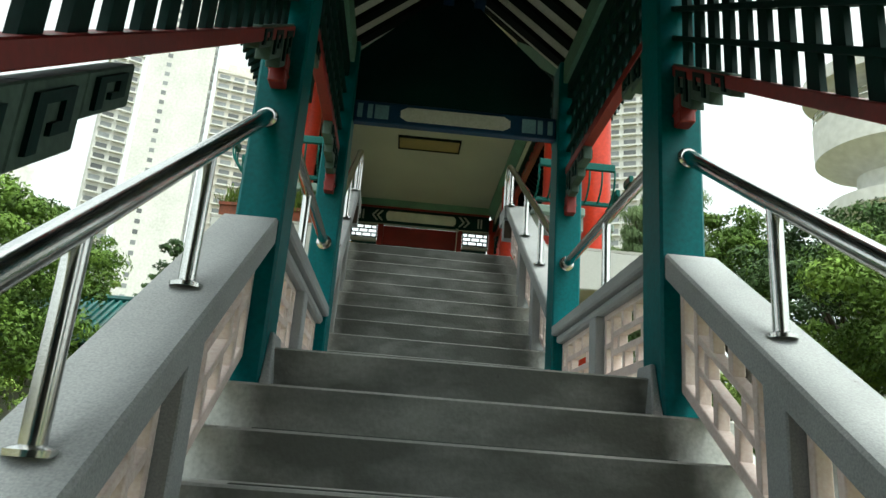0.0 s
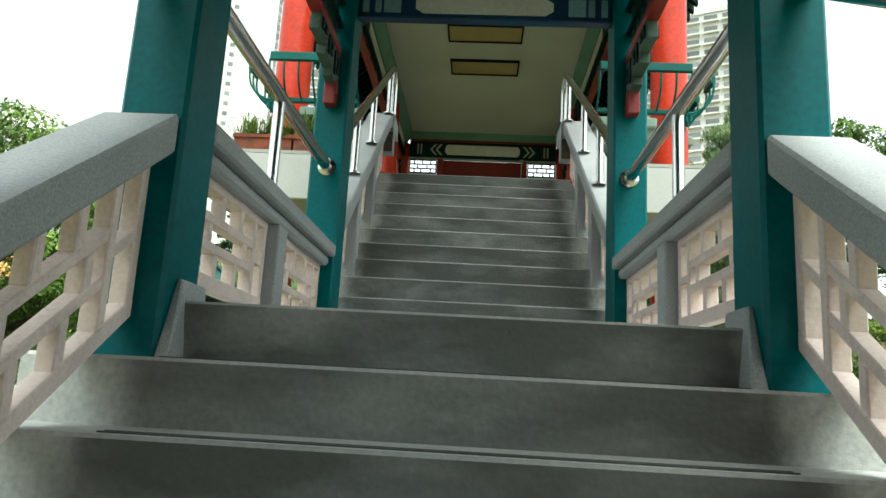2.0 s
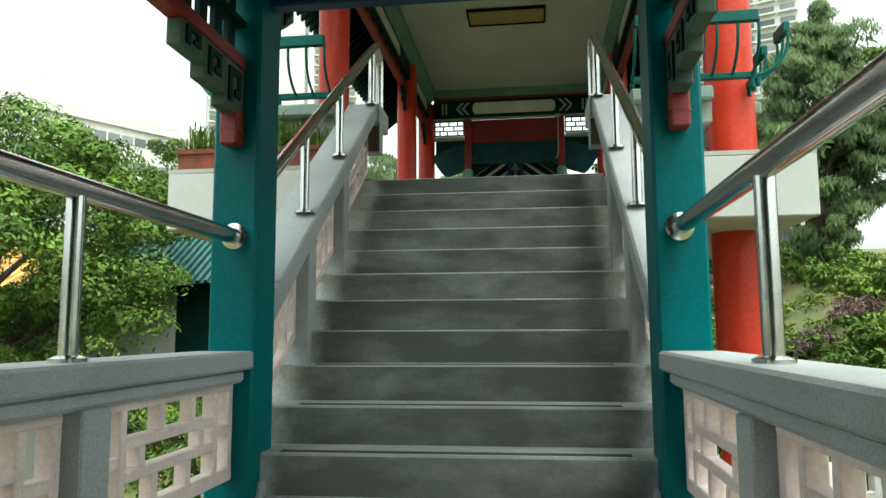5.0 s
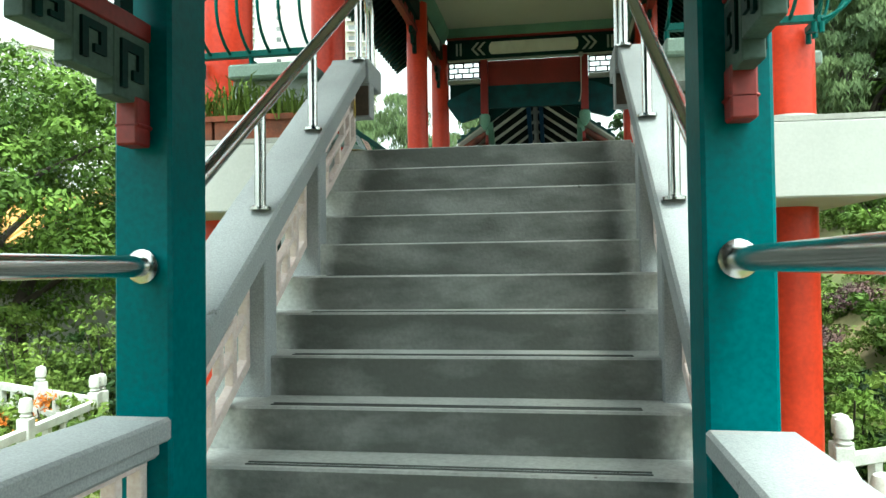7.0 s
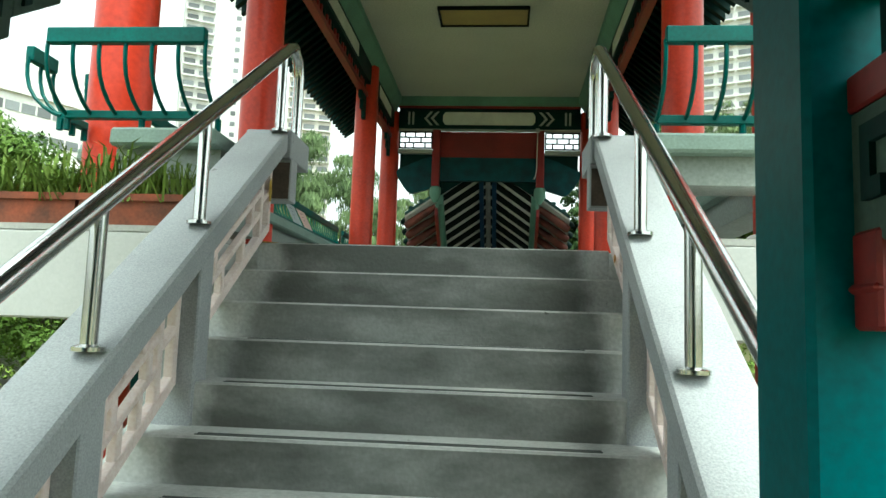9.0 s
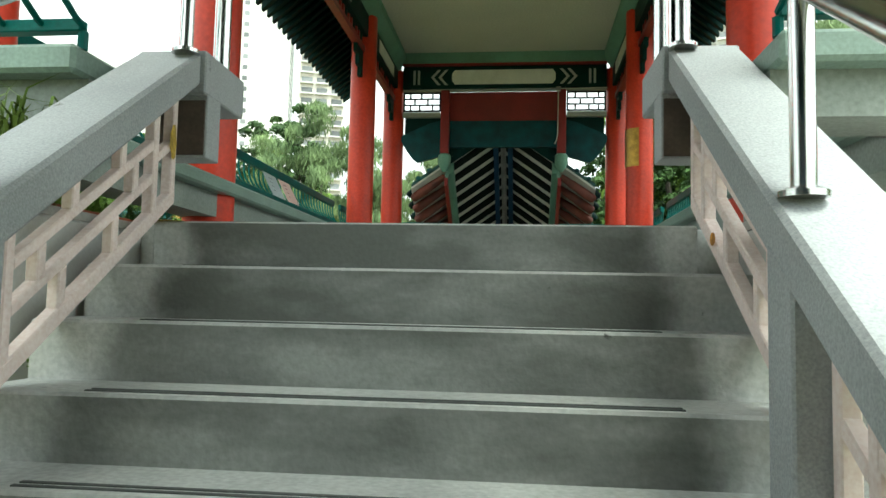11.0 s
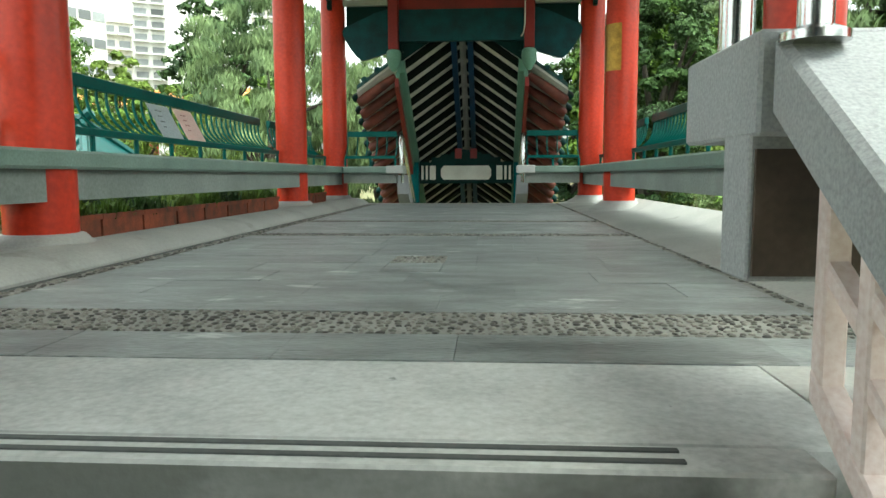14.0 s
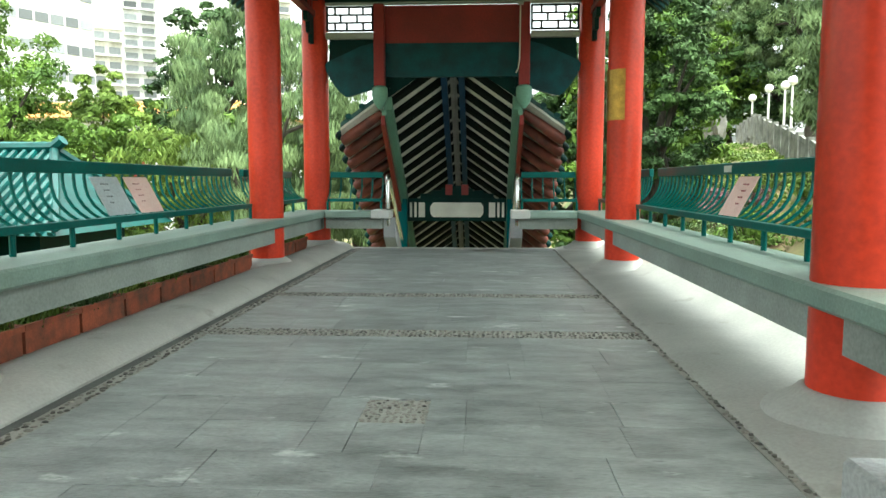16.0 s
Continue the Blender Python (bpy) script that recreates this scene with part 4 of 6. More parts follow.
for sx in (-1, 1):
    la = thing("lattice_window", (sx * 1.42, EY, 6.95), "small open black lattice light beside the red panel", "lattice", "end lattices")
    x0, x1 = (1.11, HW - 0.01)
    z0, z1 = 6.97, 7.31
    t = 0.018
    segs = [(0, 1, 0, 0.05), (0, 1, 0.95, 1), (0, 0.03, 0, 1), (0.97, 1, 0, 1), (0, 1, 0.32, 0.36), (0, 1, 0.64, 0.68), (0.2, 0.23, 0, 0.32), (0.55, 0.58, 0, 0.32), (0.8, 0.83, 0, 0.32),
            (0.33, 0.36, 0.36, 0.64), (0.68, 0.71, 0.36, 0.64), (0.2, 0.23, 0.68, 1), (0.5, 0.53, 0.68, 1), (0.8, 0.83, 0.68, 1)]
    for u0, u1, v0, v1 in segs:
        b = NB()
        xs = sorted((sx * (x0 + (x1 - x0) * u0), sx * (x0 + (x1 - x0) * u1)))
        box(b, xs[0] - 0.004, xs[1] + 0.004, EY - t, EY + t, z0 + (z1 - z0) * v0 - 0.004, z0 + (z1 - z0) * v1 + 0.004)
        part("lattice_bar", b, INK, la)
    b = NB()
    box(b, *sorted((sx * 1.11, sx * HW)), EY - 0.04, EY + 0.04, 6.86, 6.948)
    part("sill", b, BEAMG, la)
fb = NB()
box(fb, -0.99, 0.99, EY + 0.052, EY + 0.085, 6.80, 7.33)
structure("end_panel", fb, REDD, "deep red board under the painted beam", "panel")
fb = NB()
box(fb, -0.94, 0.94, EY + 0.0, EY + 0.1, 6.33, 6.798)
structure("end_teal_board", fb, TEALB, "teal painted board over the far stair", "panel")
for sx in (-1, 1):
    hp = thing("hanging_post", (sx * 1.02, EY, 5.7), "red hanging post with a pale green lotus drop", "post", "hanging posts")
    b = NB()
    box(b, sx * 1.02 - 0.075, sx * 1.02 + 0.075, EY - 0.1, EY + 0.05, 6.2, 7.33)
    part("shaft", b, REDD, hp, bevel=0.01)
    b = NB()
    lathe(b, sx * 1.02, EY - 0.02, [(0.08, 6.2), (0.11, 6.17), (0.115, 6.08), (0.10, 6.0), (0.07, 5.94), (0.03, 5.88)], 16)
    part("lotus_drop", b, SAGE, hp, "pale green carved drop", smooth=True)

# ---- covered stair going down beyond the pavilion ----
DS = -0.65
FY = EY + 0.12
stair_roof("roof_far_flight", FY, 6.02, FY + 6.4, 6.02 + 6.4 * DS, 0, 0.66, "green tiled roof sloping down over the far stair", 0.93, 1.62, BROWN)
for sx in (-1, 1):
    b = NB()
    prof = [(0.945, 6.22), (1.1, 6.17), (1.3, 6.11), (1.46, 6.06), (1.52, 6.06), (1.60, 6.12), (1.68, 6.22), (1.75, 6.33), (1.80, 6.42), (1.81, 6.50), (1.78, 6.55), (1.66, 6.60), (1.5, 6.67), (1.3, 6.76), (0.945, 6.857)]
    f0 = [b.verts.new((sx * px, FY - 0.11, pz)) for px, pz in prof]
    f1 = [b.verts.new((sx * px, FY - 0.03, pz)) for px, pz in prof]
    b.faces.new(f0)
    b.faces.new(f1[::-1])
    for k in range(len(prof)):
        b.faces.new((f0[k], f1[k], f1[(k + 1) % len(prof)], f0[(k + 1) % len(prof)]))
    structure("bargeboard", b, TEALB, "teal painted bargeboard of the far stair roof", "board")
    b = NB()
    box(b, *sorted((sx * 0.9, sx * 1.76)), FY - 0.024, FY - 0.002, 6.45, 6.93)
    structure("end_infill", b, TEALD, "dark green board between the lattice light and the far roof", "board")
    b = NB()
    box(b, *sorted((sx * 0.9, sx * 1.12)), FY - 0.024, FY - 0.004, 6.06, 6.449)
    structure("end_infill", b, TEALD, "dark green board behind the hanging post", "board")
    b = NB()
    hexa(b, [(sx * 0.5, FY - 0.02, 6.329), (sx * 0.899, FY - 0.02, 6.06), (sx * 0.899, FY - 0.004, 6.06), (sx * 0.5, FY - 0.004, 6.329),
             (sx * 0.5, FY - 0.02, 6.4), (sx * 0.899, FY - 0.02, 6.4), (sx * 0.899, FY - 0.004, 6.4), (sx * 0.5, FY - 0.004, 6.4)])
    structure("end_infill", b, TEALD, "dark green wedge board between teal board and rafters", "board")
    b = NB()
    ramp(b, sx * 1.0 - 0.03, sx * 1.0 + 0.03, FY, 5.66, FY + 6.4, 5.66 + 6.4 * DS, 0.14)
    structure("frieze_rail", b, REDD, "red sloping rail along the far stair", "rail")
    b = NB()
    ramp(b, sx * 0.98 - 0.03, sx * 0.98 + 0.03, FY, 5.80, FY + 6.4, 5.80 + 6.4 * DS, 0.10)
    structure("frieze_board", b, SAGE, "pale green sloping board along the far stair", "rail")
far = thing("stair_far", (0, FLOOR_END, GZ), "grey cement stair going down under the roof", "stairs", "", "structure")
for k in range(16):
    b = NB()
    box(b, -0.84, 0.84, FLOOR_END + 0.002 + k * 0.27, FLOOR_END + 0.272 + k * 0.27, TZ - 0.17 * (k + 1) - 0.3, TZ - 0.17 * (k + 1))
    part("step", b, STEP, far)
for sx in (-1, 1):
    b = NB()
    x = sx * 0.95
    ramp(b, x - 0.09, x + 0.09, FLOOR_END + 0.05, TZ + 0.15, FLOOR_END + 4.4, TZ + 0.15 - 4.35 * 0.63, 0.3)
    structure("far_parapet", b, COPING, "grey sloping parapet of the far stair", "parapet")
    hr = thing("handrail", (x, FLOOR_END - 0.05, BT), "stainless steel handrail of the far stair", "handrail", "handrails")
    b = NB()
    tube(b, [(x, FLOOR_END - 0.15, BT + 0.01), (x, FLOOR_END - 0.15, BT + 0.42), (x, FLOOR_END - 0.08, BT + 0.5), (x, FLOOR_END + 0.05, BT + 0.46), (x, FLOOR_END + 4.2, BT + 0.46 - 4.15 * 0.63)], 0.03)
    part("rail", b, STEEL, hr, smooth=True)
    b = NB()
    lathe(b, x, FLOOR_END - 0.02, [(0.025, BT - 0.25), (0.025, BT + 0.47)], 12)
    part("post", b, STEEL, hr, smooth=True)
PY = 20.0
for sx in (-1, 1):
    po = thing("square_post", (sx * 0.96, PY, GZ), "square teal painted post of the far stair", "post", "teal posts")
    b = NB()
    box(b, sx * 0.96 - 0.09, sx * 0.96 + 0.09, PY - 0.09, PY + 0.09, GZ, 4.85)
    part("shaft", b, TEAL, po, bevel=0.01)
pb = painted_beam("painted_beam", PY, 4.16, 0.86, 0.40, 0.12, "dark green tie beam with a pale cartouche and scalloped crest over the far stair", (TEALD, WHITE), blocks=True)
b = NB()
for k in range(9):
    a = k / 8 * 2 - 1
    z = 4.56 + 0.22 * (1 - abs(a)) ** 0.7
    box(b, a * 0.72 - 0.1, a * 0.72 + 0.1, PY - 0.04 - 0.001 * k, PY + 0.04 + 0.001 * k, 4.555, z)
part("crest", b, TEALD, pb, "scalloped dark crest")
b = NB()
for sx in (-1, 1):
    box(b, sx * 0.14 - 0.06, sx * 0.14 + 0.06, PY - 0.06, PY + 0.06, 4.62, 4.80)
part("king_block", b, REDD, pb, "red block")

# the pavilion stands a little west of the lower stair's axis; the upper flight turns to meet it
for ob in [o for o in bpy.data.objects if o not in MARK and o.parent is None and o.type in {"MESH", "EMPTY"} and o.get("label") and (o.name.startswith(("round_column", "stone_bench", "seat_railing", "ceiling", "side_beam", "eaves", "gable", "end_", "lattice_window", "hanging_post", "roof_far", "bargeboard", "frieze_", "stair_far", "far_parapet", "column_bracket", "floor", "stair_head", "forecourt", "kerb")) or wm(o).translation.y > 8.0)]:
    ob.location.x += XB
TURN = Matrix.Translation((0, LY1, 0)) @ Matrix.Rotation(0.02, 4, "Z") @ Matrix.Translation((0, -LY1, 0))
for ob in [o for o in bpy.data.objects if o.parent is None and (o.name.startswith(("parapet_upper", "stair_upper", "rust_stain", "paint_smear")) or (o.name.startswith(("lattice_panel", "handrail")) and LY1 < wm(o).translation.y < 8.0))]:
    ob.matrix_basis = TURN @ wm(ob)

# ---- pavilion details ----
def grass_tuft(bm, x, y, z, n, h, spread, rng):
    for _ in range(n):
        a, r = rng.uniform(0, 6.28), rng.uniform(0, spread * 0.4)
        px, py = x + math.cos(a) * r, y + math.sin(a) * r
        d = rng.uniform(0, 6.28)
        hh, lean, w = h * rng.uniform(0.5, 1.1), spread * rng.uniform(0.2, 1.0), 0.0055
        p = [Vector((px, py, z)), Vector((px + math.cos(d) * lean * 0.4, py + math.sin(d) * lean * 0.4, z + hh * 0.75)), Vector((px + math.cos(d) * lean, py + math.sin(d) * lean, z + hh * rng.uniform(0.6, 1.0)))]
        s = Vector((-math.sin(d), math.cos(d), 0)) * w
        v = [bm.verts.new(q) for q in (p[0] - s, p[0] + s, p[1] + s, p[1] - s, p[2])]
        bm.faces.new(v[:4])
        bm.faces.new((v[3], v[2], v[4]))


def planter(x0, x1, y0, y1, z, h, tall, leaf, label, seed):
    rng = random.Random(seed)
    pl = thing("planter", ((x0 + x1) / 2, (y0 + y1) / 2, z), label, "planter", "terracotta planters")
    b = NB()
    t = 0.018
    box(b, x0, x1, y0, y1, z, z + h * 0.35)
    box(b, x0, x0 + t, y0, y1, z + h * 0.35, z + h)
    box(b, x1 - t, x1, y0, y1, z + h * 0.35, z + h)
    box(b, x0 + t, x1 - t, y0, y0 + t, z + h * 0.35, z + h)
    box(b, x0 + t, x1 - t, y1 - t, y1, z + h * 0.35, z + h)
    part("trough", b, TERRA, pl)
    b = NB()
    for (a, c, d, e) in ((x0 - 0.012, x1 + 0.012, y0 - 0.012, y0 + 0.01), (x0 - 0.012, x1 + 0.012, y1 - 0.01, y1 + 0.012), (x0 - 0.012, x0 + 0.01, y0 + 0.01, y1 - 0.01), (x1 - 0.01, x1 + 0.012, y0 + 0.01, y1 - 0.01)):
        box(b, a, c, d, e, z + h - 0.03, z + h + 0.004)
    part("rim", b, TERRA, pl)
    b = NB()
    box(b, x0 + t, x1 - t, y0 + t, y1 - t, z + h * 0.35, z + h * 0.8)
    part("soil", b, SOIL, pl)
    b = NB()
    lx, ly = x1 - x0, y1 - y0
    n = int(max(lx, ly) / 0.014)
    for k in range(n):
        grass_tuft(b, rng.uniform(x0 + 0.04, x1 - 0.04), rng.uniform(y0 + 0.04, y1 - 0.04), z + h * 0.75, 9, tall * rng.uniform(0.3, 1.1), tall * 0.7, rng)
    part("grass", b, leaf, pl, "ragged green and straw-coloured grass")
    return pl


for k in range(2):
    planter(-2.22 + k * 0.56, -1.68 + k * 0.56, SLAB_Y + 0.03, SLAB_Y + 0.25, TZ + 0.001, 0.15, 0.36, LEAF3, "terracotta trough with ragged grass on the slab edge", 3 + k)
k = 0
for ya, yb in zip(COLY, COLY[1:]):
    n = int((yb - ya - 0.46) / 0.52)
    for i in range(n):
        y = ya + 0.23 + (yb - ya - 0.46) * i / n
        planter(-2.26, -2.07, y, y + (yb - ya - 0.46) / n - 0.03, TZ + 0.036, 0.16, 0.2, (LEAF3, LEAF1, LEAF2)[k % 3], "terracotta trough with sparse grass under the bench edge", 20 + k)
        k += 1

for sx, y, m, lab in ((1, 12.3, PAPER, "pink paper notice tied to the seat railing"), (-1, 12.72, PAPER, "faded pink paper notice behind the seat railing"), (-1, 12.25, FADED, "faded blue-white paper notice behind the seat railing")):
    no = thing("paper_notice", (sx * 2.24, y, BT + 0.3), lab, "notice", "paper notices")
    b = NB()
    x0, x1 = sx * 2.13, sx * 2.27
    hexa(b, [(x0, y, BT + 0.17), (x0 + 0.004, y, BT + 0.17), (x0 + 0.004, y + 0.38, BT + 0.17), (x0, y + 0.38, BT + 0.17), (x1, y, BT + 0.44), (x1 + 0.004, y, BT + 0.44), (x1 + 0.004, y + 0.38, BT + 0.44), (x1, y + 0.38, BT + 0.44)])
    part("sheet", b, m, no)
    b = NB()
    for q, n in enumerate((4, 3, 3, 2)):
        f = 0.80 - q * 0.16
        xx, zz = x0 + (x1 - x0) * f - sx * 0.004, BT + 0.17 + 0.27 * f
        for k in range(n):
            yy = y + 0.10 + k * 0.03 + 0.004 * (q % 2)
            box(b, xx - 0.002, xx + 0.002, yy, yy + (0.013 if (k + q) % 2 else 0.017), zz - 0.006, zz + 0.006)
    part("writing", b, MAROON if m is PAPER else GLASSD, no)
lb = thing("rail_label", (2.29, 12.9, BT + 0.5), "small white label on the top rail", "label")
b = NB()
box(b, COLX + 0.314, COLX + 0.319, 12.9, 13.06, BT + 0.475, BT + 0.525)
part("plate", b, WHITE, lb)
pq = thing("column_plaque", (COLX - COLR, COLY[2], 5.6), "long gilded couplet plaque on the red column", "plaque")
b = NB()
tube(b, [(COLX, COLY[2] - 0.002, 5.5), (COLX, COLY[2] - 0.002, 6.03)], COLR + 0.012, 32)
bmesh.ops.delete(b, geom=[v for v in b.verts if (v.co.x - COLX) > -0.03 or (v.co.y - COLY[2]) > 0.12], context="VERTS")
part("plate", b, GOLD, pq, smooth=True)
cb = thing("cable", (0.95, EY - 0.12, 7.3), "thin grey cable down the hanging post", "cable")
b = NB()
tube(b, [(HW, EY - 0.11, 7.34), (0.96, EY - 0.11, 7.33), (0.955, EY - 0.11, 7.2), (0.95, EY - 0.11, 6.55), (0.93, EY - 0.11, 6.42), (0.90, EY - 0.1, 6.36)], 0.009, 8)
part("wire", b, WHITE, cb, smooth=True)
b = NB()
box(b, 0.915, 0.995, EY - 0.14, EY - 0.101, 7.28, 7.36)
part("junction_box", b, BEAMG, cb)

# slate paving
rng = random.Random(11)
FLOOR = bpy.data.objects["floor"]
BANDS = ((8.64, 8.97), (11.92, 12.13), (13.5, 13.7))
edges = [8.354, 8.64]
y = 8.97
for lo, hi in ((8.97, 11.92), (12.13, 13.5), (13.7, FLOOR_END - 0.12)):
    n = round((hi - lo) / 0.34)
    for k in range(n):
        edges.append((lo + (hi - lo) * k / n, lo + (hi - lo) * (k + 1) / n))
courses = [(8.354, 8.64)] + [e for e in edges if isinstance(e, tuple)]
SQ = (-0.14, 0.14, 10.28, 10.59)
for ya, yb in courses:
    x = -1.405
    while x < 1.39:
        w = rng.choice((0.32, 0.45, 0.62, 0.62, 0.8))
        xe = min(x + w, 1.39)
        if 1.39 - xe < 0.18:
            xe = 1.39
        segs = [(x, xe)]
        if yb > SQ[2] and ya < SQ[3] and x < SQ[1] and xe > SQ[0]:
            segs = [(a, c) for a, c in ((x, SQ[0]), (SQ[1], xe)) if c - a > 0.03]
        for a, c in segs:
            b = NB()
            d = rng.uniform(-0.0015, 0.0015)
            g = rng.choice((0.0003, 0.0005, 0.0007, 0.0018))
            box(b, a + g, c - g, ya + g, yb - g, TZ - 0.009, TZ + d)
            part("slate", b, SLATE, FLOOR, bevel=0.0008)
        x = xe
    if yb > SQ[2] and ya < SQ[3]:
        for q0, q1 in ((ya, SQ[2]), (SQ[3], yb)):
            if q1 - q0 > 0.02:
                b = NB()
                box(b, SQ[0] + 0.002, SQ[1] - 0.002, q0 + 0.002, q1 - 0.002, TZ - 0.009, TZ)
                part("slate", b, SLATE, FLOOR, bevel=0.0008)


def pebble_mesh(seed):
    r = random.Random(seed)
    b = NB()
    bmesh.ops.create_icosphere(b, subdivisions=2, radius=1.0)
    for v in b.verts:
        v.co *= 1 + 0.18 * noise.noise(v.co * 1.3 + Vector((seed, 0, 0)))
    return mesh_of("pebble", b, PEBBLE, True)


pebs = [pebble_mesh(i) for i in range(5)]


def pebble_field(name, x0, x1, y0, y1, singles, label, pitch=0.031):
    b = NB()
    box(b, x0, x1, y0, y1, TZ - 0.009, TZ - 0.003)
    bed = part(name, b, PEBBED, FLOOR, label)
    spots = []
    ny, nx = max(1, int((y1 - y0) / pitch)), max(1, int((x1 - x0) / pitch))
    for i in range(nx):
        for j in range(ny):
            spots.append((x0 + (i + 0.5 + rng.uniform(-0.3, 0.3)) * (x1 - x0) / nx, y0 + (j + 0.5 + rng.uniform(-0.3, 0.3)) * (y1 - y0) / ny))
    rng.shuffle(spots)
    vs, fs, n0 = [], [], 0
    base = [np.array([v.co[:] for v in m.vertices]) for m in pebs]
    faces = [[tuple(p.vertices) for p in m.polygons] for m in pebs]
    for k, (px, py) in enumerate(spots):
        s = rng.uniform(0.55, 1.0) * pitch * 0.46
        sc = (s * rng.uniform(0.9, 1.3), s * rng.uniform(0.6, 0.9), s * 0.45)
        a = rng.uniform(0, 3.14)
        i = rng.randrange(5)
        if k < singles:
            ob = part("pebble", pebs[i], PEBBLE, None)
            ob.matrix_basis = Matrix.LocRotScale((px, py, TZ - 0.001), Euler((0, 0, a)), sc)
            ob.parent = bed
            ob.matrix_parent_inverse = wm(bed).inverted()
            continue
        q = base[i] * np.array(sc)
        c, sn = math.cos(a), math.sin(a)
        q = np.stack([q[:, 0] * c - q[:, 1] * sn + px, q[:, 0] * sn + q[:, 1] * c + py, q[:, 2] + TZ - 0.001], 1)
        vs.append(q)
        fs += [tuple(v + n0 for v in f) for f in faces[i]]
        n0 += len(q)
    if vs:
        me = bpy.data.meshes.new("pebbles")
        me.from_pydata(np.concatenate(vs).tolist(), [], fs)
        me.materials.append(PEBBLE)
        me.shade_smooth()
        tagged(part("pebbles", me, PEBBLE, bed, "small rounded river pebbles set in mortar"), kind="stuff")


pebble_field("pebble_band", -1.405, 1.39, BANDS[0][0], BANDS[0][1], 150, "band of dark and pale pebbles across the paving")
pebble_field("pebble_band", -1.405, 1.39, BANDS[1][0], BANDS[1][1], 0, "band of pebbles across the paving")
pebble_field("pebble_band", -1.405, 1.39, BANDS[2][0], BANDS[2][1], 0, "band of pebbles across the paving")
pebble_field("pebble_inset", SQ[0], SQ[1], SQ[2], SQ[3], 60, "small square pebble inset")
pebble_field("pebble_margin", -1.495, -1.408, 8.36, FLOOR_END - 0.13, 0, "narrow pebble margin along the kerb", 0.036)
pebble_field("pebble_margin", 1.395, 1.495, 8.36, FLOOR_END - 0.13, 0, "narrow pebble margin along the kerb", 0.036)

for ob in [o for o in bpy.data.objects if o.parent is None and o.name.startswith(("planter", "paper_notice", "rail_label", "column_plaque", "cable"))]:
    ob.location.x += XB


# ---- plants ----
def leaf_cloud(name, clumps, per, size, material, seed, droop=0.0):
    """Many small leaf blades gathered in clumps: one mesh."""
    r = np.random.default_rng(seed)
    c = np.repeat(np.array([q[:3] for q in clumps]), per, 0)
    rad = np.repeat(np.array([q[3] for q in clumps]), per)[:, None]
    n = len(c)
    d = r.normal(size=(n, 3))
    d /= np.linalg.norm(d, axis=1)[:, None]
    d[:, 2] = np.where(r.random(n) < 0.7, np.abs(d[:, 2]), d[:, 2])
    p = c + d * rad * (0.55 + 0.5 * r.random((n, 1)) ** 0.6) * np.array([1, 1, 0.75])
    face = d * 1.1 + r.normal(size=(n, 3)) * 0.5
    u = np.cross(face, r.normal(size=(n, 3)))
    u /= np.linalg.norm(u, axis=1)[:, None]
    u[:, 2] -= droop
    u /= np.linalg.norm(u, axis=1)[:, None]
    w = np.cross(u, face)
    w /= np.linalg.norm(w, axis=1)[:, None]
    s = size * r.uniform(0.6, 1.3, (n, 1))
    L, W = u * s, w * s * (0.42 if droop < 1 else 0.16)
    v = np.stack([p - L * 0.5, p + W * 0.5, p + L * 0.5, p - W * 0.5], 1).reshape(-1, 3)
    me = bpy.data.meshes.new(name)
    me.from_pydata(v.tolist(), [], np.arange(n * 4).reshape(-1, 4).tolist())
    me.materials.append(material)
    return me


def tree(x, y, z, height, radius, leaf, label, seed, per=90, size=0.28, clumps=85, trunk=0.35, droop=0.0, flat=1.0, name="tree"):
    r = random.Random(seed)
    t = thing(name, (x, y, z), label, "tree", "garden trees")
    th = height * trunk
    cz = z + th + (height - th) * 0.5
    hh = (height - th) * 0.5
    b = NB()
    tr = height * 0.022 + 0.05
    bend = [(x + r.uniform(-0.2, 0.2) * k, y + r.uniform(-0.2, 0.2) * k, z - 0.3 + (th + hh * 0.9) * k / 4) for k in range(5)]
    tube(b, bend, [tr * 1.5, tr, tr * 0.85, tr * 0.65, tr * 0.35], 9)
    pts = []
    for k in range(9):
        a = k * 2.4 + r.uniform(-0.4, 0.4)
        f = 0.45 + 0.5 * k / 9
        s = Vector(bend[0]).lerp(Vector(bend[4]), f)
        e = Vector((x + math.cos(a) * radius * r.uniform(0.5, 0.85), y + math.sin(a) * radius * r.uniform(0.5, 0.85), cz + hh * r.uniform(-0.5, 0.7)))
        mid = s.lerp(e, 0.5) + Vector((0, 0, hh * 0.12))
        tube(b, [s, mid, e], [tr * 0.45, tr * 0.28, tr * 0.1], 6)
        pts.append(e)
    part("trunk", b, BARK, t, smooth=True)
    cl = [(p.x, p.y, p.z, radius * r.uniform(0.2, 0.34)) for p in pts]
    while len(cl) < clumps:
        d = Vector((r.gauss(0, 1), r.gauss(0, 1), r.gauss(0, 1))).normalized()
        q = r.uniform(0.3, 1.0) ** 0.6
        lump = 1 + 0.28 * noise.noise(d * 1.7 + Vector((seed, 0, 0)))
        taper = 1.0 if flat >= 1 else (1 - max(0, d.z) * (1 - flat))
        cl.append((x + d.x * radius * q * lump * taper, y + d.y * radius * q * lump * taper, cz + d.z * hh * q * lump, radius * r.uniform(0.13, 0.22)))
    part("crown", leaf_cloud("crown", cl, per, size, leaf, seed, droop), leaf, t)
    return t


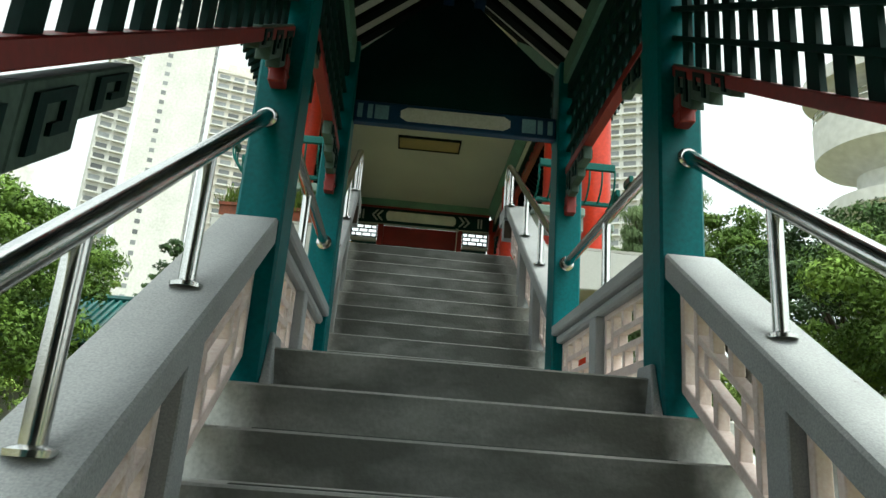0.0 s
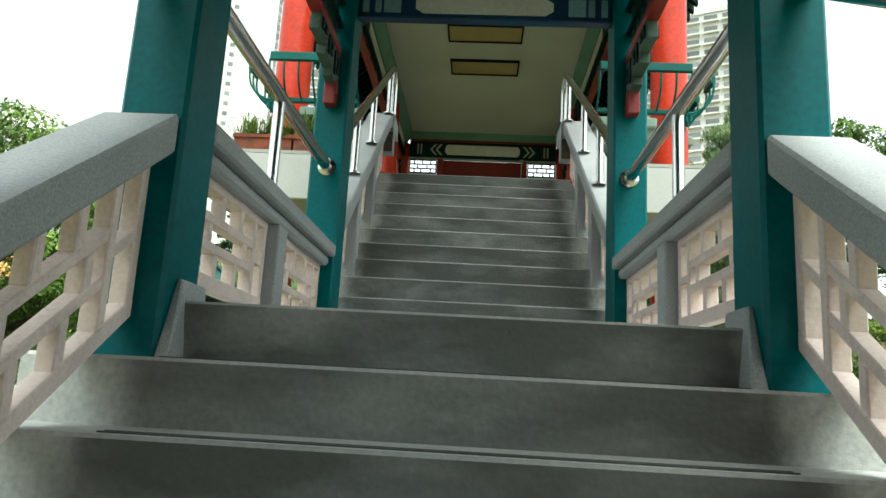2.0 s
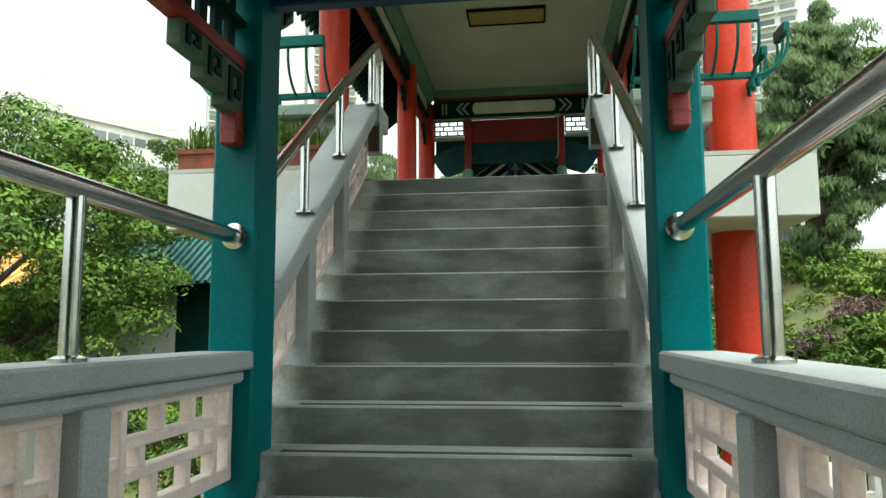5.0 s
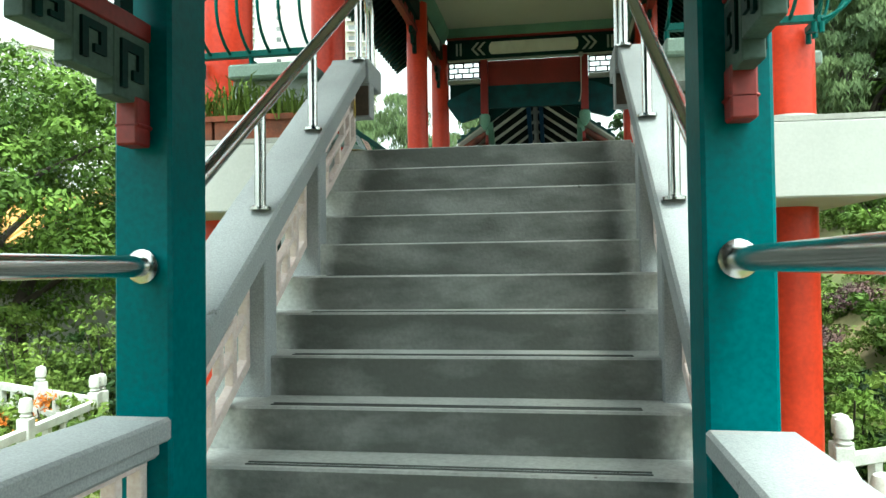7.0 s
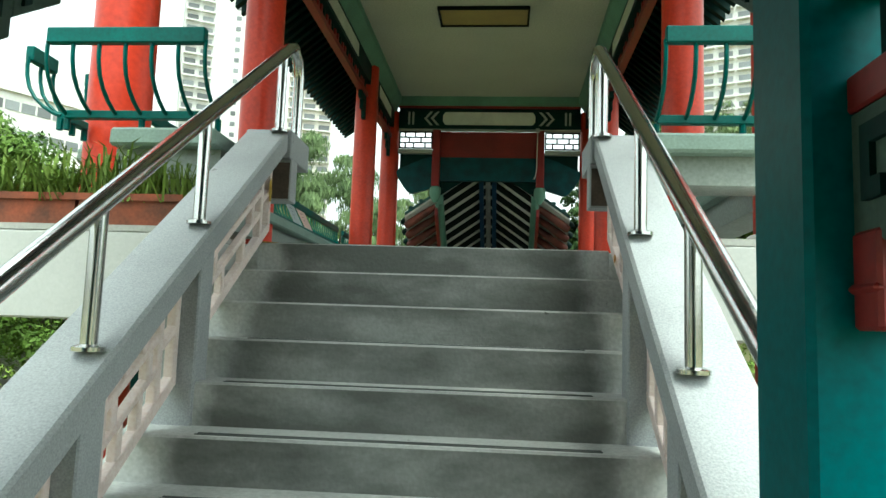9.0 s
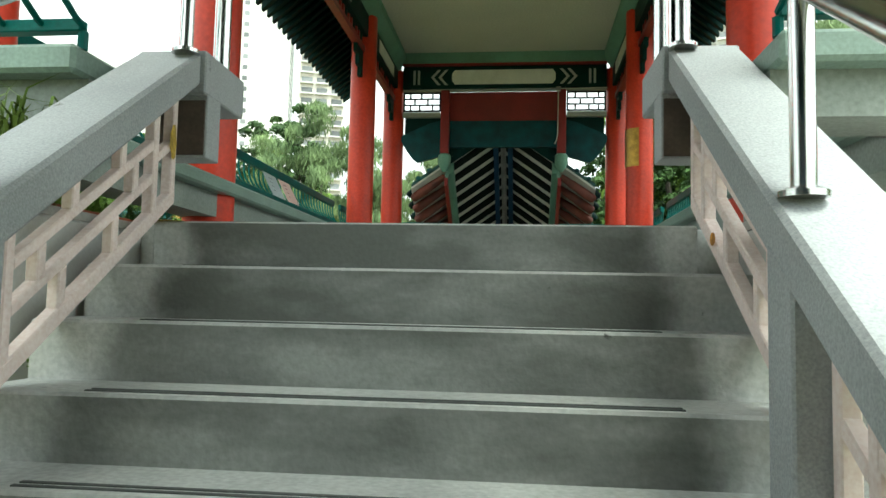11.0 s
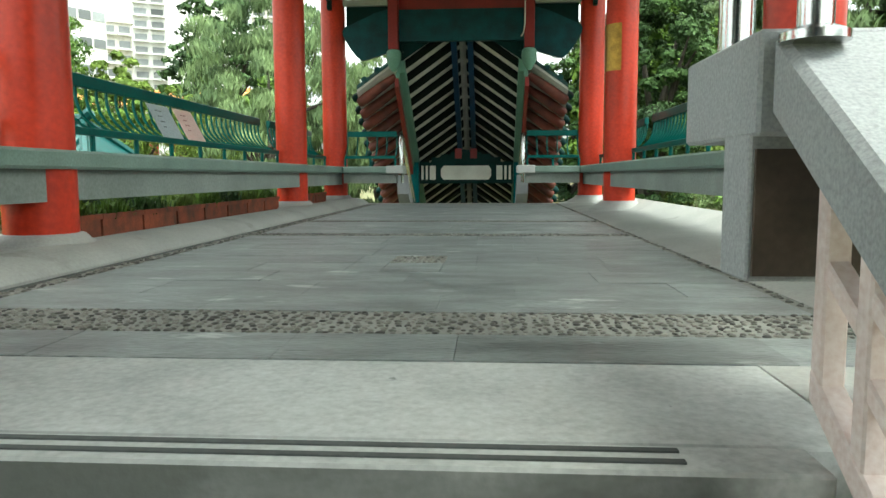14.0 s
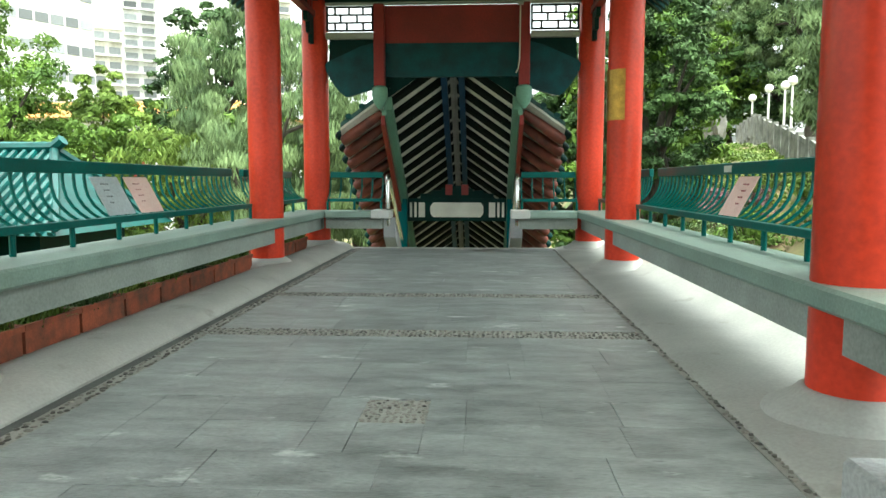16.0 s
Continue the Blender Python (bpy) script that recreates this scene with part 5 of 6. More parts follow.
def bush(x, y, z, rx, ry, h, leaf, label, seed, n=26, per=60, size=0.1, name="bush", group="garden bushes"):
    r = random.Random(seed)
    t = thing(name, (x, y, z), label, "bush", group)
    for k in range(4):
        b = NB()
        a = k * 1.6
        tube(b, [(x + math.cos(a) * 0.05, y + math.sin(a) * 0.05, z - 0.1), (x + math.cos(a) * rx * 0.5, y + math.sin(a) * ry * 0.5, z + h * 0.7)], [0.03, 0.01], 5)
        part("stem", b, BARK, t)
    cl = []
    for k in range(n):
        a, q, v = r.uniform(0, 6.28), math.sqrt(r.random()), r.random()
        cl.append((x + math.cos(a) * rx * q, y + math.sin(a) * ry * q, z + h * (0.15 + 0.85 * v * math.sqrt(max(0.05, 1 - q * q))), min(rx, ry, h) * r.uniform(0.22, 0.4)))
    part("foliage", leaf_cloud("foliage", cl, per, size, leaf, seed), leaf, t)
    return t


def hill(x, y):
    """Height of the garden ground: it climbs towards the east bank."""
    e = min(max((x - 2.6) / 5.6, 0.0), 1.0)
    f = min(max((y - 6.0) / 34.0, 0.0), 1.0)
    return GZ + 6.5 * e * e * (3 - 2 * e) * (0.25 + 0.75 * f)



# west garden
tree(-11.8, 17.5, GZ, 7.8, 3.7, LEAF1, "broad round tree with dense mid-green leaves", 1, per=300, size=0.15, clumps=230, trunk=0.16)
tree(-15.5, 12.5, GZ, 7.0, 3.2, LEAF2, "broad dark green garden tree", 2)
tree(-13.2, 26.5, GZ, 9.2, 2.4, LEAF1, "leafy tree with drooping light branches", 3, droop=0.5, trunk=0.15, clumps=150, per=230, size=0.15)
tree(-17.4, 40.0, GZ, 9.6, 2.0, LEAF3, "yellow-green spreading garden tree", 4, size=0.32)
tree(-14.5, 42.0, GZ, 10.6, 1.6, LEAF2, "tall thin-crowned tree with open branches", 5, per=45, trunk=0.55)
tree(-13.8, 46.0, GZ, 15.0, 2.7, LEAF2, "tall tree with layered dark crown", 6, clumps=120, size=0.36, trunk=0.3)
tree(-6.8, 31.0, GZ, 10.5, 3.0, LEAF4, "weeping grey-green tree with hanging foliage", 7, per=300, size=0.30, droop=2.2, trunk=0.12, clumps=110)
tree(-3.9, 34.0, GZ, 10.0, 2.6, LEAF4, "weeping grey-green tree with hanging foliage", 8, per=300, size=0.30, droop=2.2, trunk=0.12, clumps=110)
tree(-10.5, 33.0, GZ, 7.0, 2.6, LEAF3, "light green bamboo-like tree", 9, droop=1.2, size=0.34, trunk=0.15)
tree(-14.5, 35.0, GZ, 7.6, 2.6, LEAF1, "rounded green garden tree", 10, trunk=0.1, clumps=110)
tree(-11.8, 37.5, GZ, 8.2, 2.4, LEAF3, "light yellow-green garden tree", 13, trunk=0.12, clumps=110)
tree(-18.2, 33.0, GZ, 7.6, 2.5, LEAF1, "rounded green garden tree", 14, trunk=0.12, clumps=110)
tree(-8.6, 36.0, GZ, 8.0, 2.2, LEAF1, "rounded green garden tree", 15, trunk=0.12, clumps=110)
tree(-27.0, 33.0, GZ, 11.0, 4.2, LEAF1, "large green tree beyond the garden wall", 11, size=0.36)
tree(-24.0, 22.0, GZ, 8.0, 3.5, LEAF2, "large green tree beyond the garden wall", 12, size=0.32)
# east bank
tree(5.0, 27.5, hill(5.0, 27.5), 9.0, 1.6, LEAF2, "dense dark evergreen tree on the bank", 21, clumps=190, per=190, size=0.16, trunk=0.06)
tree(6.6, 34.0, hill(6.6, 34), 8.5, 1.7, LEAF2, "dense dark evergreen tree on the bank", 22, clumps=170, per=110, trunk=0.06)
tree(5.2, 31.0, GZ + 0.6, 9.5, 2.8, LEAF1, "broad-leaved tree behind the pavilion", 23, trunk=0.1, clumps=140, per=110)
tree(16.5, 56.0, hill(16.5, 56), 13.0, 3.6, LEAF4, "feathery grey-green conifer on the bank", 24, droop=1.0, flat=0.6, size=0.42, clumps=200, per=130, trunk=0.1)
tree(19.6, 51.0, hill(19.6, 51), 17.0, 4.0, LEAF4, "tall feathery grey-green conifer on the bank", 25, droop=1.1, flat=0.6, clumps=220, per=150, trunk=0.1, size=0.4)
tree(12.5, 57.0, hill(12.5, 57), 12.0, 2.6, LEAF4, "feathery conifer with a pointed crown", 26, droop=0.8, flat=0.3, trunk=0.12, size=0.45, clumps=110)
tree(10.4, 22.0, hill(10.4, 22), 6.0, 2.2, LEAF1, "bright green spreading pine on the bank", 27, clumps=150, per=170, size=0.16)
tree(7.6, 11.5, hill(7.6, 11.5), 3.7, 2.0, LEAF2, "glossy dark green garden tree", 28, trunk=0.1, size=0.10, clumps=140, per=240)
tree(10.5, 13.5, hill(10.5, 13.5), 4.4, 2.2, LEAF1, "mid-green spreading garden tree on the bank", 29, trunk=0.1, size=0.11, clumps=140, per=220)
tree(6.4, 8.4, hill(6.4, 8.4), 3.4, 1.7, LEAF1, "bushy tree close to the stair", 30, trunk=0.1, size=0.085, clumps=140, per=260)
tree(3.5, 31.0, GZ + 0.3, 9.0, 1.7, LEAF2, "dark broad-leaved tree behind the far stair", 32, trunk=0.1, size=0.2, clumps=150, per=140)
tree(8.0, 22.0, hill(8.0, 22.0), 7.0, 1.6, LEAF4, "feathery conifer on the bank", 31, droop=1.5, flat=0.5, trunk=0.05, size=0.24, clumps=200, per=300)
tree(18.6, 54.0, hill(18.6, 54), 9.5, 3.4, LEAF2, "dark bushy tree behind the bank path", 33, trunk=0.02, size=0.3, clumps=150, per=130)
tree(15.4, 55.0, hill(15.4, 55), 8.5, 2.8, LEAF1, "mid-green bushy tree behind the bank path", 34, trunk=0.02, size=0.26, clumps=140, per=130)
# shrubs and beds
rb = random.Random(5)
for k in range(26):
    x, y = rb.uniform(4.2, 8.2), rb.uniform(11, 30)
    bush(x, y, hill(x, y) - 0.1, rb.uniform(0.6, 1.3), rb.uniform(0.5, 1.0), rb.uniform(0.5, 1.1), rb.choice((LEAF1, LEAF3, LEAF3, LEAF1, LEAF5)), "clipped green shrub on the sloping bank", 60 + k, size=0.13)
for k in range(16):
    x, y = rb.uniform(-12, -4.5), rb.uniform(12, 26)
    bush(x, y, GZ - 0.05, rb.uniform(0.5, 1.1), rb.uniform(0.5, 1.0), rb.uniform(0.5, 1.3), rb.choice((LEAF1, LEAF3, LEAF2, LEAF3)), "leafy shrub in the garden bed", 100 + k, size=0.13)
for k in range(9):
    bush(3.2 + 0.1 * (k % 3), 13.2 + k * 0.8, hill(3.3, 12) - 0.05, 0.6, 0.55, 2.2 + 0.2 * (k % 2), LEAF3 if k % 3 == 0 else LEAF1, "tall bright green hedge plant beside the pavilion", 140 + k, n=34, size=0.11)
for k in range(8):
    x, y = -3.6 - 0.5 * (k % 2), 10.5 + k * 0.95
    bush(x, y, GZ - 0.05, 0.7, 0.6, 1.6, LEAF1 if k % 2 else LEAF3, "leafy shrub below the pavilion", 170 + k, n=30, size=0.12)
bush(3.45, 11.4, hill(3.45, 11.4) - 0.05, 0.42, 0.4, 1.7, LEAF1, "loose hanging shrub beside the stone balustrade", 233, n=60, size=0.08)
for k in range(5):
    bush(4.6 + 0.75 * k, 14.6 + 0.25 * k, hill(4.6 + 0.75 * k, 14.6 + 0.25 * k) - 0.1, 0.55, 0.5, 0.6, LEAF3, "clipped bright green hedge plant on the sloping bank", 235 + k, n=40, size=0.08)
for k in range(3):
    bush(5.0 + 0.8 * k, 16.6 + 0.3 * k, hill(5.0 + 0.8 * k, 16.6 + 0.3 * k) - 0.1, 0.55, 0.5, 0.55, LEAF5, "low purple shrub on the sloping bank", 241 + k, n=36, size=0.07)
bush(6.25, 24.8, hill(6.25, 24.8) - 0.1, 0.75, 0.7, 1.0, LEAF4, "rounded grey-green feathery shrub on the bank", 230, n=60, size=0.09)
bush(8.0, 26.3, hill(8.0, 26.3) - 0.1, 0.6, 0.5, 0.6, LEAF3, "low yellow flowering shrub on the bank", 231, n=40, size=0.09)
bush(5.4, 22.0, hill(5.4, 22) - 0.1, 1.0, 0.8, 0.7, LEAF3, "low yellow-green shrub on the bank", 232, n=50, size=0.1)
for k, (x, y, h) in enumerate(((-8.2, 15.6, 2.3), (-9.5, 15.0, 2.0), (-7.5, 16.6, 2.1), (-10.6, 16.4, 2.4))):
    bush(x, y, GZ - 0.05, 0.95, 0.8, h, LEAF3, "spreading yellow-green shrub behind the stone balustrade", 300 + k, n=50, size=0.11)
# conifer shrubs close to the lower flight
for k, (x, y, h, l) in enumerate(((4.2, 5.6, 1.6, LEAF2), (4.9, 6.8, 1.9, LEAF1), (3.9, 4.2, 1.2, LEAF2), (-4.6, 5.4, 1.3, LEAF1), (-5.2, 7.2, 1.5, LEAF2), (-4.2, 3.6, 1.1, LEAF3))):
    bush(x, y, GZ - 0.05, 0.8, 0.8, h, l, "dense shrub beside the stair", 190 + k, n=40, size=0.1)

for k in range(16):
    x, y = rb.uniform(-12.5, -4.2), rb.uniform(9.5, 17)
    if y > 9.8 + (x + 13.5) * 0.43:
        bush(x, y + 0.8, GZ - 0.05, rb.uniform(0.6, 1.1), rb.uniform(0.5, 0.9), rb.uniform(0.6, 1.5), rb.choice((LEAF1, LEAF3, LEAF3, LEAF2)), "leafy shrub in the garden bed", 250 + k, n=34, size=0.12)
for k in range(3):
    bush(-9.6 + 0.9 * k, 12.6 + 0.4 * k, GZ - 0.05, 0.6, 0.5, 0.9, FLOWER, "shrub of orange blossom in the garden bed", 280 + k, n=16, per=40, size=0.08)
for k in range(10, 20):
    x, y = 3.5 + 0.62 * (k % 5) + rb.uniform(-0.15, 0.15), 8.2 + 1.9 * (k // 5) + rb.uniform(-0.4, 0.4)
    bush(x, y, hill(x, y) - 0.1, rb.uniform(0.35, 0.6), rb.uniform(0.6, 0.95), rb.uniform(0.4, 0.75), rb.choice((LEAF1, LEAF3, LEAF1, LEAF2)), "clipped green hedge plant on the sloping bank", 290 + k, n=36, size=0.09)
rg = random.Random(8)
blades = []
for k in range(1500):
    x, y = rg.uniform(2.9, 12.0), rg.uniform(4.0, 36.0)
    blades.append((x, y, hill(x, y), 0.22))
for k in range(700):
    blades.append((rg.uniform(-14, -3.0), rg.uniform(3.0, 24.0), GZ, 0.24))
gs = part("grass", leaf_cloud("grass", blades, 40, 0.12, LEAF3, 77), LEAF3, None)
tagged(gs, "ragged yellow-green grass and weeds over the garden ground", "grass", "", "stuff")

# hill ground follows the bank
g = bpy.data.objects["ground"].data
bb = NB()
xs = [-400, -150, -60, -30, -15, -8, -4, 0, 3, 5, 6, 7, 8, 9, 10, 11, 12, 13, 14, 15, 16, 17, 18, 22, 30, 60, 150, 400]
ys = [-400, -150, -60, -25, -10, 0, 4, 7, 10, 13, 16, 19, 22, 25, 28, 31, 36, 45, 60, 100, 200, 400]
grid = [[bb.verts.new((x, y, hill(x, y) - 0.02 + 0.06 * noise.noise(Vector((x, y, 0)) * 0.4))) for x in xs] for y in ys]
for j in range(len(ys) - 1):
    for i in range(len(xs) - 1):
        bb.faces.new((grid[j][i], grid[j][i + 1], grid[j + 1][i + 1], grid[j + 1][i]))
bb.to_mesh(g)
bb.free()
g.shade_smooth()


# ---- garden stonework ----
def balustrade(p0, p1, n, label):
    p0, p1 = Vector(p0), Vector(p1)
    d = (p1 - p0).normalized()
    s = Vector((-d.y, d.x, 0))
    ba = thing("stone_balustrade", p0, label, "balustrade", "garden balustrades")
    up_ = Vector((0, 0, 1))

    def slab(b, a, c, w, z0, z1):
        hexa(b, [a - s * w + up_ * z0, c - s * w + up_ * z0, c + s * w + up_ * z0, a + s * w + up_ * z0, a - s * w + up_ * z1, c - s * w + up_ * z1, c + s * w + up_ * z1, a + s * w + up_ * z1])
    for k in range(n + 1):
        q = p0.lerp(p1, k / n)
        b = NB()
        slab(b, q - d * 0.08, q + d * 0.08, 0.08, -0.2, 0.92)
        po = part("post", b, STONE, ba, bevel=0.01)
        b = NB()
        lathe(b, q.x, q.y, [(0.05, q.z + 0.92), (0.075, q.z + 0.95), (0.05, q.z + 0.98), (0.08, q.z + 1.0), (0.085, q.z + 1.1), (0.07, q.z + 1.16), (0.02, q.z + 1.18)], 14)
        part("cap", b, STONE, po, smooth=True)
    for k in range(n):
        a, c = p0.lerp(p1, k / n) + d * 0.081, p0.lerp(p1, (k + 1) / n) - d * 0.081
        b = NB()
        slab(b, a, c, 0.05, 0.68, 0.8)
        part("rail", b, STONE, ba, bevel=0.01)
        b = NB()
        slab(b, a, c, 0.035, 0.02, 0.46)
        part("panel", b, STONE, ba)
        for f in (0.25, 0.5, 0.75):
            b = NB()
            m = a.lerp(c, f)
            slab(b, m - d * 0.05, m + d * 0.05, 0.04, 0.459, 0.681)
            part("strut", b, STONE, ba)


balustrade((-14.6, 16.6, GZ), (-6.6, 13.05, GZ), 5, "white carved stone balustrade in the garden")
balustrade((-6.6, 12.9, GZ), (-5.9, 9.2, GZ), 2, "white carved stone balustrade in the garden")
balustrade((2.97, 10.2, 0.46), (8.4, 13.4, 0.46), 4, "white carved stone balustrade beside the bank")
balustrade((2.93, 10.02, 0.46), (2.13, 6.4, 0.46), 2, "white carved stone balustrade beside the bank")
for x, y in ((14.6, 46.7), (13.9, 42.7), (14.2, 41.6), (13.2, 38.4)):
    la = thing("globe_lamp", (x, y, hill(x, y)), "white globe lamp on a slim white pole beside the bank path", "lamp", "path lamps")
    z = hill(x, y)
    b = NB()
    lathe(b, x, y, [(0.06, z - 0.2), (0.045, z + 2.3)], 8)
    part("pole", b, WHITE, la, smooth=True)
    b = NB()
    bmesh.ops.create_icosphere(b, subdivisions=2, radius=0.2, matrix=Matrix.Translation((x, y, z + 2.45)))
    part("globe", b, GLOBE, la, smooth=True)
pw = [(14.0 - 0.4 * k, 46.9 - 1.62 * k) for k in range(16)]
fe = thing("bank_fence", (*pw[0], hill(*pw[0])), "grey concrete fence along the bank path", "fence")
for (xa, ya), (xb, yb) in zip(pw, pw[1:]):
    b = NB()
    za, zb = hill(xa, ya), hill(xb, yb)
    box(b, xa - 0.09, xa + 0.09, ya - 0.09, ya + 0.09, za - 0.3, za + 1.05)
    part("post", b, FENCEG, fe)
    for h, t in ((0.82, 0.14), (0.05, 0.1)):
        b = NB()
        hexa(b, [(xa - 0.05, ya - 0.09, za + h), (xa + 0.05, ya - 0.09, za + h), (xb + 0.05, yb + 0.09, zb + h), (xb - 0.05, yb + 0.09, zb + h),
                 (xa - 0.05, ya - 0.09, za + h + t), (xa + 0.05, ya - 0.09, za + h + t), (xb + 0.05, yb + 0.09, zb + h + t), (xb - 0.05, yb + 0.09, zb + h + t)])
        part("rail", b, FENCEG, fe)
    for k in range(1, 6):
        f = k / 6
        x, y, z = xa + (xb - xa) * f, ya + (yb - ya) * f, za + (zb - za) * f
        b = NB()
        box(b, x - 0.035, x + 0.035, y - 0.05, y + 0.05, z + 0.1, z + 0.83)
        part("baluster", b, FENCEG, fe)
RX, RY = 10.2, 38.6
rk = thing("standing_rock", (RX, RY, hill(RX, RY)), "tall weathered grey garden rock", "rock")
b = NB()
bmesh.ops.create_icosphere(b, subdivisions=4, radius=1.0)
for v in b.verts:
    q = v.co.copy()
    v.co = Vector((q.x * 0.42, q.y * 0.42, q.z * 1.2)) * (1 + 0.45 * noise.fractal(q * 1.6, 1.0, 2.0, 4)) + Vector((RX, RY, hill(RX, RY) + 0.75))
part("stone", b, ROCK, rk, smooth=True)


# ---- buildings ----
def hall(x0, x1, y0, y1, z, wall_h, rise, over, tile, label, rows, wall):
    """A small hall: white walls, doors and windows, tiled hipped roof with rows and a ridge."""
    ha = thing("garden_hall", ((x0 + x1) / 2, (y0 + y1) / 2, z), label, "hall", "garden halls")
    b = NB()
    box(b, x0, x1, y0, y1, z - 0.5, z + wall_h)
    part("wall", b, wall, ha)
    xm, ym = (x0 + x1) / 2, (y0 + y1) / 2
    e0, e1, f0, f1 = x0 - over, x1 + over, y0 - over, y1 + over
    zr, ze = z + wall_h + rise, z + wall_h - 0.15
    rx = (x1 - x0) * 0.32
    b = NB()
    v = [b.verts.new(p) for p in ((e0, f0, ze), (e1, f0, ze), (e1, f1, ze), (e0, f1, ze), (xm - rx, ym, zr), (xm + rx, ym, zr))]
    for f in ((0, 1, 5, 4), (1, 2, 5), (2, 3, 4, 5), (3, 0, 4), (3, 2, 1, 0)):
        b.faces.new([v[i] for i in f])
    roof = part("roof", b, tile, ha)
    b = NB()
    for k in range(rows):
        f = (k + 0.5) / rows
        xa = e0 + (e1 - e0) * f
        xt = min(max(xa, xm - rx), xm + rx)
        q = abs(xa - xt) / max(0.01, (e1 - e0) / 2 - rx)
        tube(b, [(xa, f0, ze + 0.03), (xa, f0 + (ym - f0) * (1 - q), ze + (zr - ze) * (1 - q) + 0.03)], 0.06, 6)
        tube(b, [(xa, f1, ze + 0.03), (xa, f1 - (f1 - ym) * (1 - q), ze + (zr - ze) * (1 - q) + 0.03)], 0.06, 6)
    tagged(part("tile_cover", b, tile, roof, smooth=True), kind="stuff")
    b = NB()
    tube(b, [(xm - rx - 0.2, ym, zr + 0.22), (xm - rx, ym, zr + 0.06), (xm + rx, ym, zr + 0.06), (xm + rx + 0.2, ym, zr + 0.22)], 0.13, 8)
    for px, py in ((e0, f0), (e1, f0), (e1, f1), (e0, f1)):
        tx = xm - rx if px < xm else xm + rx
        tube(b, [(px, py, ze + 0.15), (px * 0.7 + tx * 0.3, py * 0.7 + ym * 0.3, ze * 0.72 + zr * 0.28 + 0.02), (tx, ym, zr + 0.05)], 0.09, 6)
    part("ridge", b, tile, roof, smooth=True)
    n = max(2, int((y1 - y0) / 1.6)) if wall is WALLW else 0
    for k in range(n):
        yy = y0 + (y1 - y0) * (k + 0.5) / n
        b = NB()
        box(b, x1 - 0.02, x1 + 0.05, yy - 0.4, yy + 0.4, z + wall_h * 0.35, z + wall_h * 0.8)
        part("window", b, REDD, ha, "red framed window")
    n = max(2, int((x1 - x0) / 1.6)) if wall is WALLW else 0
    for k in range(n):
        xx = x0 + (x1 - x0) * (k + 0.5) / n
        b = NB()
        box(b, xx - 0.4, xx + 0.4, y0 - 0.05, y0 + 0.02, z + wall_h * 0.35, z + wall_h * 0.8)
        part("window", b, REDD, ha, "red framed window")
    return ha


hall(-11.3, -7.9, 20.4, 23.6, GZ, 3.75, 1.45, 0.8, TILEG, "small garden hall with green glazed tile roof", 24, TEALD)
hall(-19.5, -14.0, 23.0, 28.0, GZ, 3.6, 1.6, 0.8, YELLOWT, "low garden hall with yellow tile roof and red windows", 24, WALLW)
bm = NB()
hexa(bm, [(-15.5, 18.6, GZ - 0.3), (-9.2, 20.4, GZ - 0.3), (-9.27, 20.65, GZ - 0.3), (-15.57, 18.85, GZ - 0.3), (-15.5, 18.6, 3.7), (-9.2, 20.4, 3.7), (-9.27, 20.65, 3.7), (-15.57, 18.85, 3.7)])
structure("garden_wall", bm, WHITEC, "pale grey rendered garden wall behind the plants", "wall", bevel=0.02)
hall(-34.0, -12.0, 52.0, 58.0, GZ, 8.7, 1.0, 0.7, YELLOWT, "long temple hall with yellow tile roof behind the trees", 60, WALLW)


